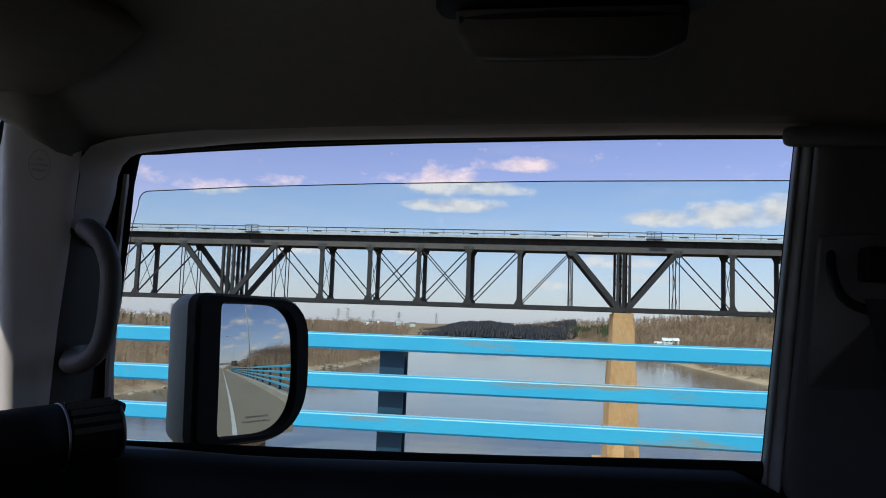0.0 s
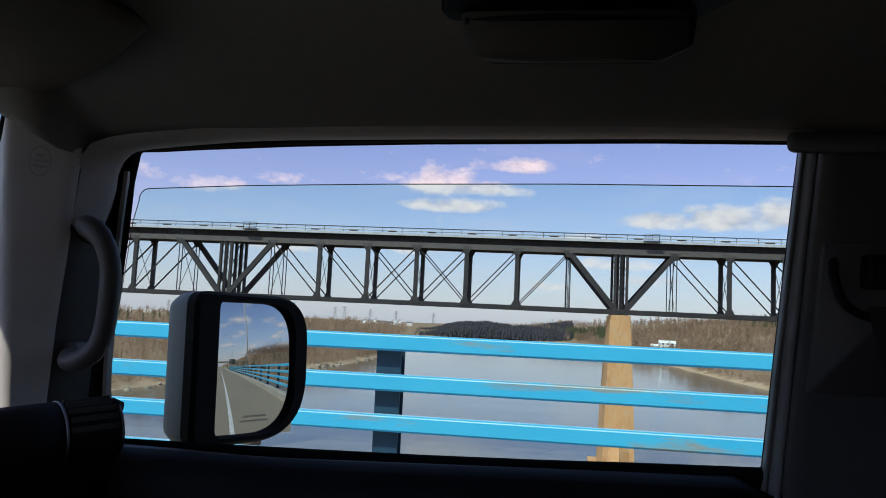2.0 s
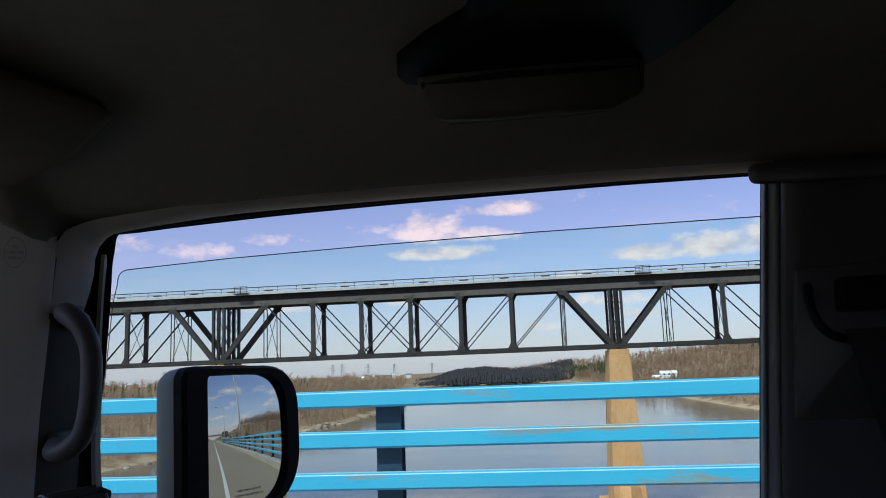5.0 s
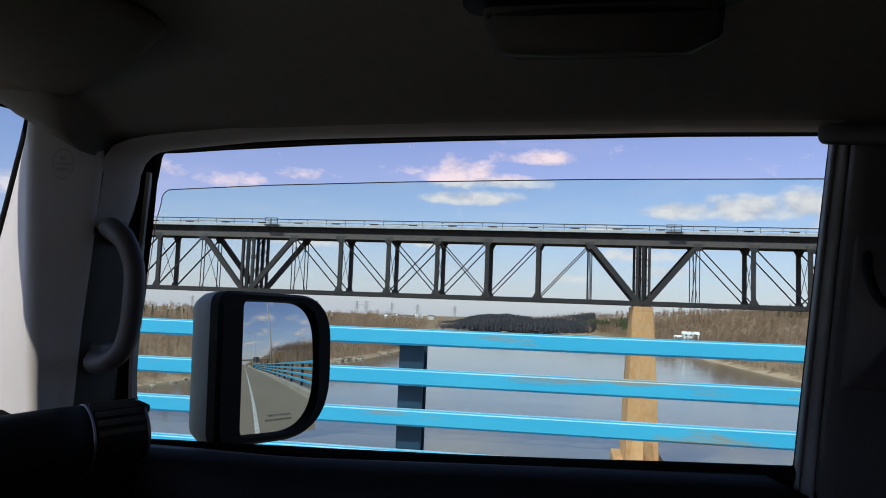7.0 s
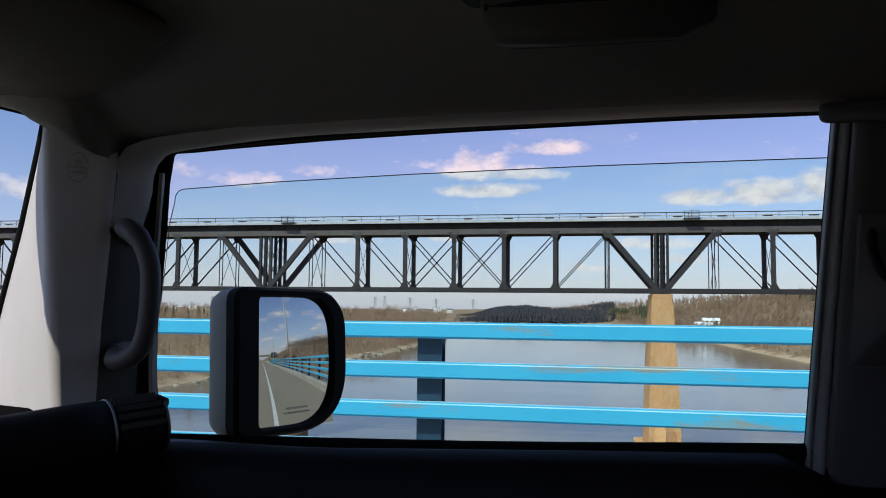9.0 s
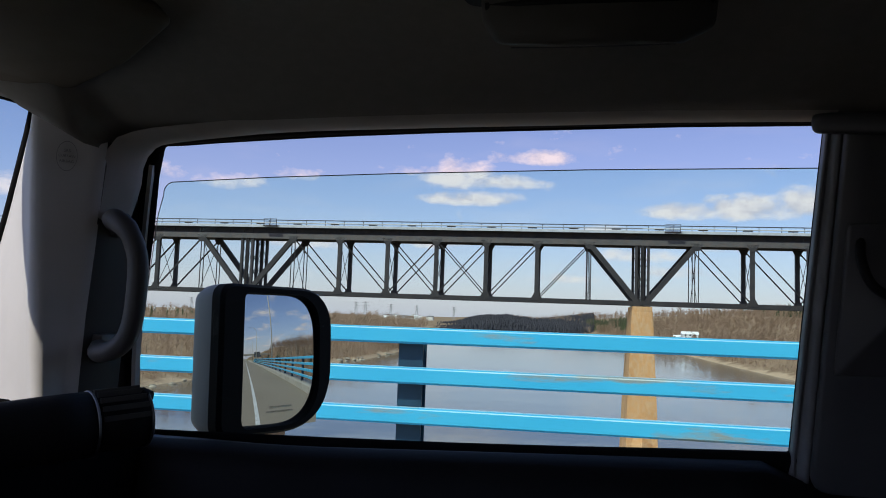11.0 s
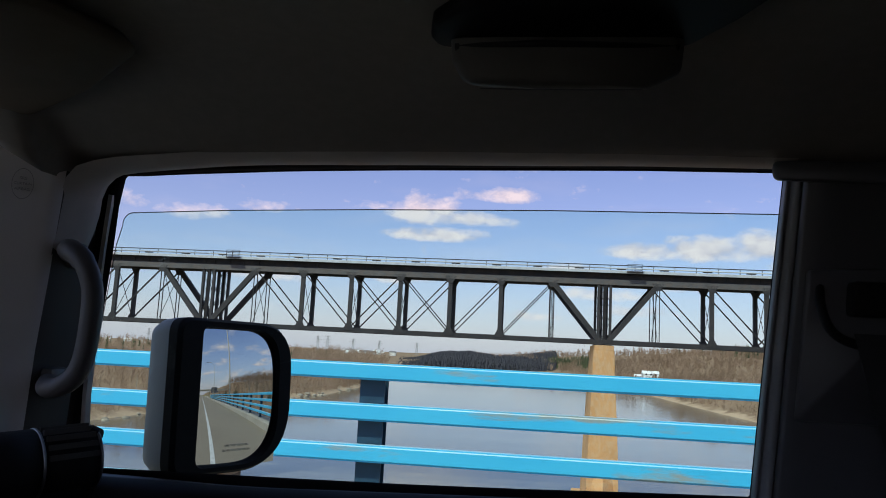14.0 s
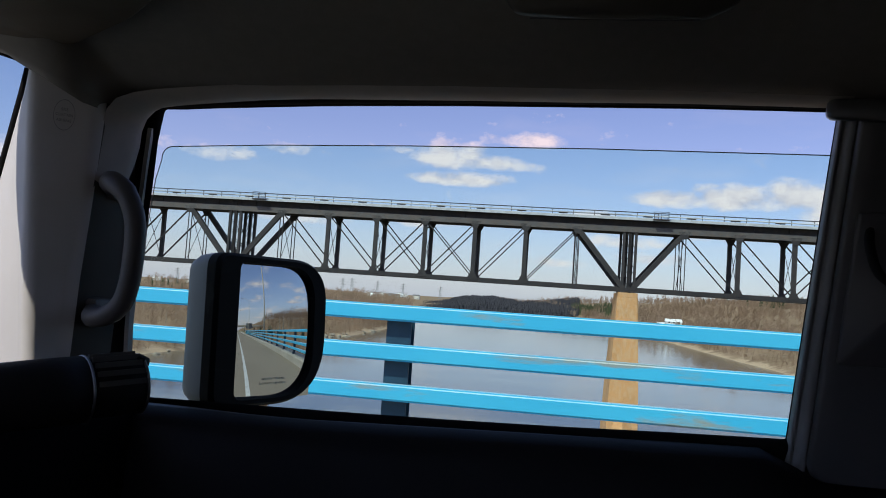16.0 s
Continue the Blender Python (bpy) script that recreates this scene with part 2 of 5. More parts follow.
M["house_wall"] = material("pale_siding", (0.55, 0.52, 0.48), 0.8, per_object=0.35)
M["pane_dark"] = material("house_window", (0.03, 0.035, 0.04), 0.1)
M["sign_blue"] = material("sign_blue", (0.02, 0.10, 0.42), 0.45, second=(0.025, 0.12, 0.45), scale=1.2, amount=0.5)
M["sign_green"] = material("sign_green", (0.01, 0.17, 0.12), 0.45)
M["sign_white"] = material("sign_white", (0.8, 0.8, 0.8), 0.5)
M["sign_back"] = material("sign_back", (0.07, 0.075, 0.085), 0.5, 0.3)
M["pole"] = material("pale_pole", (0.50, 0.46, 0.38), 0.55, second=(0.42, 0.38, 0.31), scale=2, amount=0.6)
M["bark"] = material("grey_bark", (0.16, 0.125, 0.095), 0.95, second=(0.10, 0.08, 0.06), scale=3, amount=0.6, per_object=0.25)
M["birch"] = material("pale_birch_bark", (0.50, 0.46, 0.40), 0.9, second=(0.16, 0.13, 0.11), scale=6, amount=0.6, stretch=(1, 1, 3), per_object=0.2)
M["twig"] = material("bare_twigs", (0.24, 0.185, 0.13), 0.95, per_object=0.3)
M["needle"] = material("spruce_needles", (0.030, 0.050, 0.024), 0.9, second=(0.055, 0.075, 0.032), scale=1.2, amount=0.7, per_object=0.3)
M["rock"] = material("bank_boulder", (0.36, 0.31, 0.24), 0.9, second=(0.24, 0.2, 0.155), scale=1.5, amount=0.6, bump=0.5, bump_scale=6, per_object=0.25)


def island_material(name, lo, hi, rough=0.95, drift=0.65):
    """Each joined piece takes its own tone between two colours, drifting over the ground."""
    mat = bpy.data.materials.new(name)
    mat.use_nodes = True
    nt = mat.node_tree
    geo, mx = nt.nodes.new("ShaderNodeNewGeometry"), nt.nodes.new("ShaderNodeMix")
    mx.data_type = "RGBA"
    nz, half = nt.nodes.new("ShaderNodeTexNoise"), nt.nodes.new("ShaderNodeMix")
    nz.inputs["Scale"].default_value, nz.inputs["Detail"].default_value, nz.inputs["Roughness"].default_value = 0.035, 4.0, 0.6
    nt.links.new(geo.outputs["Position"], nz.inputs["Vector"])
    wide = nt.nodes.new("ShaderNodeMapRange")
    wide.inputs["From Min"].default_value, wide.inputs["From Max"].default_value = 0.35, 0.65
    nt.links.new(nz.outputs["Fac"], wide.inputs["Value"])
    half.inputs["Factor"].default_value = drift
    nt.links.new(geo.outputs["Random Per Island"], half.inputs["A"])
    nt.links.new(wide.outputs[0], half.inputs["B"])
    nt.links.new(half.outputs["Result"], mx.inputs["Factor"])
    mx.inputs["A"].default_value, mx.inputs["B"].default_value = (*lo, 1), (*hi, 1)
    p = nt.nodes["Principled BSDF"]
    p.inputs["Roughness"].default_value, p.inputs["Specular IOR Level"].default_value = rough, 0.1
    nt.links.new(mx.outputs["Result"], p.inputs["Base Color"])
    return mat


M["wood_far"] = island_material("bare_wood", (0.20, 0.128, 0.084), (0.41, 0.285, 0.205))
M["spruce_far"] = island_material("spruce_wood", (0.030, 0.042, 0.022), (0.095, 0.102, 0.054))
# spruce again, with the far hill's shade put into a darker, bluer colour
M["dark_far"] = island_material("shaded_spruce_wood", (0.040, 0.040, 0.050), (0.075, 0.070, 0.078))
M["grass"] = island_material("dry_grass", (0.24, 0.20, 0.10), (0.38, 0.32, 0.18))


def rail_wear_and_highlight():
    """Sand-coloured scuffs on the rails, where the blue has gone, and a highlight painted along their tops."""
    mat = M["rail"]
    nt = mat.node_tree
    N, L = nt.nodes.new, nt.links.new
    p = nt.nodes["Principled BSDF"]
    src = p.inputs["Base Color"].links[0].from_socket
    geo, mp, nz, mr, mx = N("ShaderNodeNewGeometry"), N("ShaderNodeMapping"), N("ShaderNodeTexNoise"), N("ShaderNodeMapRange"), N("ShaderNodeMix")
    mp.inputs["Scale"].default_value = (0.8, 3.0, 5.0)
    mp.inputs["Location"].default_value = (3.1, 0, 0.4)
    nz.inputs["Scale"].default_value, nz.inputs["Detail"].default_value, nz.inputs["Roughness"].default_value = 1.0, 8.0, 0.62
    mr.inputs["From Min"].default_value, mr.inputs["From Max"].default_value, mr.inputs["To Max"].default_value = 0.58, 0.66, 0.78
    mx.data_type = "RGBA"
    mx.inputs["B"].default_value = (0.36, 0.31, 0.22, 1)
    L(geo.outputs["Position"], mp.inputs[0])
    L(mp.outputs[0], nz.inputs["Vector"])
    L(nz.outputs["Fac"], mr.inputs["Value"])
    L(mr.outputs[0], mx.inputs["Factor"])
    L(src, mx.inputs["A"])
    # bright top-edge highlight painted whitish on upward faces, broken up by noise
    sn, up, n2, glint, m2 = N("ShaderNodeSeparateXYZ"), N("ShaderNodeMapRange"), N("ShaderNodeTexNoise"), N("ShaderNodeMath"), N("ShaderNodeMix")
    L(geo.outputs["Normal"], sn.inputs[0])
    up.inputs["From Min"].default_value, up.inputs["From Max"].default_value, up.inputs["To Max"].default_value = 0.22, 0.60, 0.8
    L(sn.outputs[2], up.inputs["Value"])
    n2.inputs["Scale"].default_value, n2.inputs["Detail"].default_value = 2.5, 5.0
    L(mp.outputs[0], n2.inputs["Vector"])
    glint.operation = "MULTIPLY"
    L(up.outputs[0], glint.inputs[0])
    L(n2.outputs["Fac"], glint.inputs[1])
    m2.data_type = "RGBA"
    L(glint.outputs[0], m2.inputs["Factor"])
    L(mx.outputs["Result"], m2.inputs["A"])
    m2.inputs["B"].default_value = (0.80, 0.82, 0.78, 1)
    L(m2.outputs["Result"], p.inputs["Base Color"])


rail_wear_and_highlight()


def ground_material():
    """Sand at the water's edge, then brown brush and dry grass."""
    mat = material("river_valley_ground", (0.27, 0.18, 0.118), 0.95, second=(0.18, 0.118, 0.075), scale=0.05, amount=0.8, third=(0.35, 0.26, 0.165), scale3=0.5, amount3=0.6,
                   bump=0.6, bump_scale=1.2, spec=0.1, space="World")
    nt = mat.node_tree
    N, L = nt.nodes.new, nt.links.new
    p = nt.nodes["Principled BSDF"]
    src = p.inputs["Base Color"].links[0].from_socket
    geo, sep, nz = N("ShaderNodeNewGeometry"), N("ShaderNodeSeparateXYZ"), N("ShaderNodeTexNoise")
    L(geo.outputs["Position"], sep.inputs[0])
    nz.inputs["Scale"].default_value, nz.inputs["Detail"].default_value = 0.15, 5.0
    L(geo.outputs["Position"], nz.inputs["Vector"])
    add = N("ShaderNodeMath")
    add.operation = "MULTIPLY_ADD"
    L(nz.outputs["Fac"], add.inputs[0])
    add.inputs[1].default_value = 5.0
    L(sep.outputs[2], add.inputs[2])

    def band(prev, colour, lo, hi):
        mr, mx = N("ShaderNodeMapRange"), N("ShaderNodeMix")
        mr.inputs["From Min"].default_value, mr.inputs["From Max"].default_value = lo, hi
        L(add.outputs[0], mr.inputs["Value"])
        mx.data_type = "RGBA"
        L(mr.outputs[0], mx.inputs["Factor"])
        L(prev, mx.inputs["A"])
        mx.inputs["B"].default_value = (*colour, 1)
        return mx.outputs["Result"]

    c = band(src, (0.46, 0.335, 0.225), -12.2, -13.2)
    # mown grass beside the road
    def ramp(sock, lo, hi):
        mr = N("ShaderNodeMapRange")
        mr.inputs["From Min"].default_value, mr.inputs["From Max"].default_value = lo, hi
        L(sock, mr.inputs["Value"])
        return mr.outputs[0]

    mask = N("ShaderNodeMath")
    mask.operation = "MULTIPLY"
    L(ramp(sep.outputs[0], 94.0, 98.0), mask.inputs[0])
    L(ramp(sep.outputs[1], 27.0, 23.0), mask.inputs[1])
    mx = N("ShaderNodeMix")
    mx.data_type = "RGBA"
    L(mask.outputs[0], mx.inputs["Factor"])
    L(c, mx.inputs["A"])
    mx.inputs["B"].default_value = (0.29, 0.25, 0.115, 1)
    c = mx.outputs["Result"]
    L(c, p.inputs["Base Color"])
    return mat


M["ground"] = ground_material()


def water_material():
    mat = bpy.data.materials.new("river_water")
    mat.use_nodes = True
    nt = mat.node_tree
    N, L = nt.nodes.new, nt.links.new
    p = nt.nodes["Principled BSDF"]
    p.inputs["Base Color"].default_value = (0.125, 0.112, 0.088, 1)
    p.inputs["Roughness"].default_value, p.inputs["IOR"].default_value = 0.09, 1.333
    p.inputs["Specular IOR Level"].default_value = 0.5
    geo, mp, nz, n2, bp, b2 = N("ShaderNodeNewGeometry"), N("ShaderNodeMapping"), N("ShaderNodeTexNoise"), N("ShaderNodeTexNoise"), N("ShaderNodeBump"), N("ShaderNodeBump")
    mp.inputs["Scale"].default_value = (0.6, 1.0, 1.0)
    L(geo.outputs["Position"], mp.inputs[0])
    L(mp.outputs[0], nz.inputs["Vector"])
    L(mp.outputs[0], n2.inputs["Vector"])
    nz.inputs["Scale"].default_value, nz.inputs["Detail"].default_value = 1.3, 4.0
    n2.inputs["Scale"].default_value, n2.inputs["Detail"].default_value = 0.05, 4.0
    bp.inputs["Strength"].default_value, bp.inputs["Distance"].default_value = 0.05, 0.25
    b2.inputs["Strength"].default_value, b2.inputs["Distance"].default_value = 0.05, 2.0
    L(nz.outputs["Fac"], bp.inputs["Height"])
    L(n2.outputs["Fac"], b2.inputs["Height"])
    L(bp.outputs[0], b2.inputs["Normal"])
    L(b2.outputs[0], p.inputs["Normal"])
    return mat


M["water"] = water_material()


def glass_material(name, colour, ior=1.25):
    """Thin clear glass with a tint."""
    mat = bpy.data.materials.new(name)
    mat.use_nodes = True
    nt = mat.node_tree
    nt.nodes.clear()
    N, L = nt.nodes.new, nt.links.new
    out, tr, gl, mx, fr = N("ShaderNodeOutputMaterial"), N("ShaderNodeBsdfTransparent"), N("ShaderNodeBsdfGlossy"), N("ShaderNodeMixShader"), N("ShaderNodeFresnel")
    tr.inputs["Color"].default_value = (*colour, 1)
    gl.inputs["Roughness"].default_value = 0.01
    fr.inputs["IOR"].default_value = ior
    L(fr.outputs[0], mx.inputs[0])
    L(tr.outputs[0], mx.inputs[1])
    L(gl.outputs[0], mx.inputs[2])
    L(mx.outputs[0], out.inputs[0])
    return mat


M["glass"] = glass_material("tinted_side_glass", (0.89, 0.992, 0.962))
M["screen"] = glass_material("windscreen_glass", (0.90, 0.975, 0.98), 1.08)
M["glass_edge"] = material("glass_edge", (0.30, 0.33, 0.34), 0.3)
M["handrail"] = material("thin_handrail_steel", (0.045, 0.045, 0.048), 0.55, second=(0.075, 0.072, 0.07), scale=1.5, amount=0.6, space="World")
M["mirror"] = material("mirror_glass", (0.55, 0.55, 0.565), 0.0, 1.0)


# ---- building tools ----
def finish(name, bm, mat, smooth=False):
    bmesh.ops.recalc_face_normals(bm, faces=bm.faces)
    me = bpy.data.meshes.new(name)
    bm.to_mesh(me)
    bm.free()
    me.materials.append(M[mat])
    if smooth:
        me.shade_smooth()
    return me


def part(name, bm, mat, parent, label="", smooth=False):
    """Links a bmesh as one mesh object under a thing or a part."""
    me = bm if isinstance(bm, bpy.types.Mesh) else finish(name, bm, mat, smooth)
    ob = new(name, me)
    ob.parent = parent
    if label:
        tagged(ob, label)
    return ob


def thing(name, label, category, group="", at=(0, 0, 0)):
    ob = new(name)
    ob.empty_display_size = 0.2
    ob.location = at
    return tagged(ob, label, category, group)


def structure(name, bm, mat, label="", smooth=False):
    me = bm if isinstance(bm, bpy.types.Mesh) else finish(name, bm, mat, smooth)
    return tagged(new(name, me), label, "", "", "structure")


def box(bm, x0, x1, y0, y1, z0, z1, bevel=0.0):
    m = Matrix.Translation(((x0 + x1) / 2, (y0 + y1) / 2, (z0 + z1) / 2)) @ Matrix.Diagonal((x1 - x0, y1 - y0, z1 - z0, 1))
    v = bmesh.ops.create_cube(bm, size=1, matrix=m)["verts"]
    if bevel:
        es = list({e for w in v for e in w.link_edges})
        bmesh.ops.bevel(bm, geom=es, offset=bevel, segments=2, profile=0.6, affect="EDGES")
    return bm


def beam(bm, a, b, w, h, side=(0, 1, 0)):
    """A bar from a to b: w wide along side, h across."""
    a, b, s = Vector(a), Vector(b), Vector(side)
    d = (b - a).normalized()
    s = (s - d * s.dot(d)).normalized()
    u = d.cross(s)
    ring = [[bm.verts.new(p + s * (w / 2 * i) + u * (h / 2 * j)) for i, j in ((-1, -1), (1, -1), (1, 1), (-1, 1))] for p in (a, b)]
    for k in range(4):
        bm.faces.new((ring[0][k], ring[0][(k + 1) % 4], ring[1][(k + 1) % 4], ring[1][k]))
    bm.faces.new(ring[0][::-1])
    bm.faces.new(ring[1])
    return bm


def tube(bm, pts, radii, sides=10, cap=True, squash=1.0):
    """A round bar along points."""
    pts = [Vector(p) for p in pts]
    rings, prev = [], None
    for i, p in enumerate(pts):
        d = (pts[min(i + 1, len(pts) - 1)] - pts[max(i - 1, 0)]).normalized()
        ref = prev if prev else (Vector((0, 0, 1)) if abs(d.z) < 0.9 else Vector((1, 0, 0)))
        u = (ref - d * ref.dot(d)).normalized()
        prev = u
        v = d.cross(u)
        r = radii[i] if isinstance(radii, (list, tuple)) else radii
        rings.append([bm.verts.new(p + u * (r * math.cos(2 * math.pi * k / sides)) + v * (r * squash * math.sin(2 * math.pi * k / sides))) for k in range(sides)])
    for a, b in zip(rings, rings[1:]):
        for k in range(sides):
            bm.faces.new((a[k], a[(k + 1) % sides], b[(k + 1) % sides], b[k]))
    if cap:
        bm.faces.new(rings[0][::-1])
        bm.faces.new(rings[-1])
    return bm


def smooth_path(pts, n=6):
    """Points on a curve through the given ones."""
    P = [Vector(p) for p in pts]
    P = [2 * P[0] - P[1]] + P + [2 * P[-1] - P[-2]]
    res = []
    for i in range(1, len(P) - 2):
        a, b, c, d = P[i - 1:i + 3]
        for k in range(n):
            t = k / n
            res.append(0.5 * ((2 * b) + (c - a) * t + (2 * a - 5 * b + 4 * c - d) * t * t + (3 * b - a - 3 * c + d) * t ** 3))
    return res + [P[-2]]


def sheet(bm, rows, close=False):
    """A skin over rows of points."""
    vs = [[bm.verts.new(p) for p in row] for row in rows]
    for a, b in zip(vs, vs[1:]):
        n = len(a)
        for k in range(n if close else n - 1):
            bm.faces.new((a[k], a[(k + 1) % n], b[(k + 1) % n], b[k]))
    return vs


def round_outline(corners, seg=6):
    """A closed outline with rounded corners: (a, b, radius) each."""
    res, n = [], len(corners)
    for i, (x, y, r) in enumerate(corners):
        p, a, b = Vector((x, y)), Vector(corners[i - 1][:2]), Vector(corners[(i + 1) % n][:2])
        da, db = (a - p).normalized(), (b - p).normalized()
        if r <= 0:
            res.append(p)
            continue
        ang = da.angle(db)
        t = min(r / math.tan(ang / 2), (a - p).length * 0.49, (b - p).length * 0.49)
        for k in range(seg + 1):
            s = k / seg
            res.append((p + da * t) * (1 - s) ** 2 + p * (2 * s * (1 - s)) + (p + db * t) * s ** 2)
    return res


def slab(bm, outline, lift, t, edge=0.0):
    """A plate of thickness t from an outline of 2D points; lift(a, b, depth) gives the place."""
    c = sum(outline, Vector((0, 0))) / len(outline)
    rings = []
    for shrink, depth in ((edge, 0), (0, edge), (0, t - edge), (edge, t)) if edge else ((0, 0), (0, t)):
        ring = []
        for p in outline:
            q = p + (c - p).normalized() * shrink
            ring.append(lift(q.x, q.y, depth))
        rings.append(ring)
    vs = sheet(bm, rings, close=True)
    bm.faces.new(vs[0][::-1])
    bm.faces.new(vs[-1])
    return bm


def lettering(body, size, m, mat, parent, name="lettering", label="", extrude=0.0004):
    cu = bpy.data.curves.new(name, "FONT")
    cu.body, cu.size, cu.extrude, cu.align_x, cu.align_y = body, size, extrude, "CENTER", "CENTER"
    ob = bpy.data.objects.new(name, cu)
    scene.collection.objects.link(ob)
    me = bpy.data.meshes.new_from_object(ob)
    bpy.data.objects.remove(ob)
    me.materials.clear()
    me.materials.append(M[mat])
    me.transform(m)
    return part(name, me, mat, parent, label)


# ---- the valley: ground, river, far hills ----
WATER = -16.0


def lerp(x, xs, ys):
    return float(np.interp(x, xs, ys))


def shore_left(y):
    return lerp(y, (-900, -100, 100, 170, 285, 440, 800, 1200, 1500), (-260, -110, -92, -89, -75, -80, -140, -215, -330))


def shore_right(y):
    return lerp(y, (-900, -100, 100, 270, 333, 500, 900, 1250, 1500), (-60, 60, 66, 74, 69, 62, 25, -60, -200))


def far_shore(x):
    return 930 + 0.25 * x


def height(x, y):
    dl, dr, df = shore_left(y) - x, x - shore_right(y), (y - far_shore(x)) * 0.8
    wob = 2.2 * noise.noise((x * 0.02, y * 0.02, 1.0)) + 0.9 * noise.noise((x * 0.09, y * 0.09, 4.0))
    d = max(dl, dr, df)
    if d < -6:
        return WATER - 4.0
    if d == df and df > 0 or (d == dl and y > 1250):
        crest = lerp(x / max(y, 1), (-0.26, -0.19, -0.145, -0.118, -0.08, -0.045, -0.01, 0.03, 0.08), (-13.5, -13, -11, -5, -2, -7, -2, 5, 9))
        z = lerp(d, (-6, 0, 12, 90, 230, 2500), (WATER - 2, WATER - 0.2, WATER + 3, crest - 5, crest, crest + 3))
    elif d == dl:
        z = lerp(d, (-6, 0, 4, 14, 40, 120, 500, 3000), (WATER - 2, WATER - 0.2, WATER + 1.2, WATER + 4, -10, -8, -7, -2))
    else:
        z = lerp(d, (-6, 0, 4, 14, 50, 140, 300, 3000), (WATER - 2, WATER - 0.2, WATER + 1.2, WATER + 4.5, -6, 9.5, 18.5, 22))
    z += wob * min(max(d, 0) / 25, 1.0) * (1.0 if abs(y) > 30 else abs(y) / 30)
    # the road's embankments at both ends of the bridge
    if d > 0:
        off = max(0.0, y - 34, -28 - y)
        k = max(0.0, 1 - off / 26)
        reach = min(max((d - 2) / 26, 0), 1)
        bank = -0.35 if dl > dr else lerp(y, (-40, 5, 6.5, 16, 34), (-0.35, -0.35, -0.3, 0.2, -1.2))
        z = z + (bank - z) * min(1.0, k * reach * 1.25)
    return z


def spaced(n, lo, hi, power=2.4):
    res = []
    for i in range(n):
        t = -1 + 2 * i / (n - 1)
        s = math.copysign(abs(t) ** power, t)
        res.append(s * (hi if s > 0 else -lo))
    return res


def ground():
    xs = sorted(set(spaced(120, -3800, 3800) + [-130 + 4 * k for k in range(17)] + [50 + 4 * k for k in range(20)]))
    ys = sorted(set(spaced(130, -1800, 4600) + [40 + 12 * k for k in range(40)] + [5.0, 6.5, 16.0]))
    verts = [(x, y, height(x, y)) for y in ys for x in xs]
    n = len(xs)
    faces = [(j * n + i, j * n + i + 1, (j + 1) * n + i + 1, (j + 1) * n + i) for j in range(len(ys) - 1) for i in range(n - 1)]
    me = bpy.data.meshes.new("ground")
    me.from_pydata(verts, [], faces)
    me.materials.append(M["ground"])
    me.shade_smooth()
    tagged(new("ground", me), "brown spring river banks and valley floor", "ground", "", "structure")


ground()
bm = bmesh.new()
sheet(bm, [[(x, y, WATER) for x in (-900, -300, 0, 300, 900)] for y in (-1500, -300, 0, 300, 800, 1500)])
structure("water", bm, "water", "wide calm brown-grey river under the bridges")


def scatter(n, seed, xr, yr, test):
    """Places on the ground that pass a test."""
    rnd, res = random.Random(seed), []
    for _ in range(n * 30):
        if len(res) >= n:
            break
        y = rnd.uniform(*yr)
        x = rnd.uniform(*xr) if not callable(xr) else xr(y, rnd)
        if test(x, y, rnd):
            res.append((x, y, height(x, y)))
    return res


def stuff(name, verts, faces, mat, label, category):
    me = bpy.data.meshes.new(name)
    me.from_pydata(verts, [], faces)
    me.materials.append(M[mat])
    return tagged(new(name, me), label, category, "", "stuff")


def far_bare_wood(name, places, seed, lo, hi, label, twigs=26):
    """Leafless trees far off: a thin stem and a haze of fine slivers each."""
    rnd, V, F = random.Random(seed), [], []
    for x, y, z in places:
        h = rnd.uniform(lo, hi) * (0.95 + 0.7 * noise.noise((x * 0.03, y * 0.015, 2.0)))
        w = 0.015 * h ** 0.5 * (1 + y / 330)
        b = len(V)
        lean = (rnd.gauss(0, 0.05) * h, rnd.gauss(0, 0.05) * h)
        V += [(x - w, y, z - 1), (x + w, y, z - 1), (x, y + w, z - 1), (x + lean[0] * 0.85, y + lean[1] * 0.85, z + h * 0.80)]
        F += [(b, b + 1, b + 3), (b + 1, b + 2, b + 3), (b + 2, b, b + 3)]
        r = h * rnd.uniform(0.28, 0.50)
        for _ in range(twigs * 2):
            t = rnd.uniform(0.15, 0.98)
            a = rnd.uniform(0, 2 * math.pi)
            spread = r * (1 - 0.6 * t) * rnd.uniform(0.4, 1.1)
            p = (x + lean[0] * t, y + lean[1] * t, z + h * t * 0.92)
            q = (p[0] + math.cos(a) * spread, p[1] + math.sin(a) * spread, p[2] + rnd.uniform(0.3, 1.1) * spread + 0.04 * h)
            k = w * rnd.uniform(0.35, 0.75)
            b = len(V)
            V += [(p[0], p[1], p[2] - k), (p[0], p[1], p[2] + k), (q[0] + k, q[1], q[2]), (q[0] - k, q[1], q[2] + k)]
            F += [(b, b + 1, b + 3, b + 2)]
    return stuff(name, V, F, "wood_far", label, "trees")


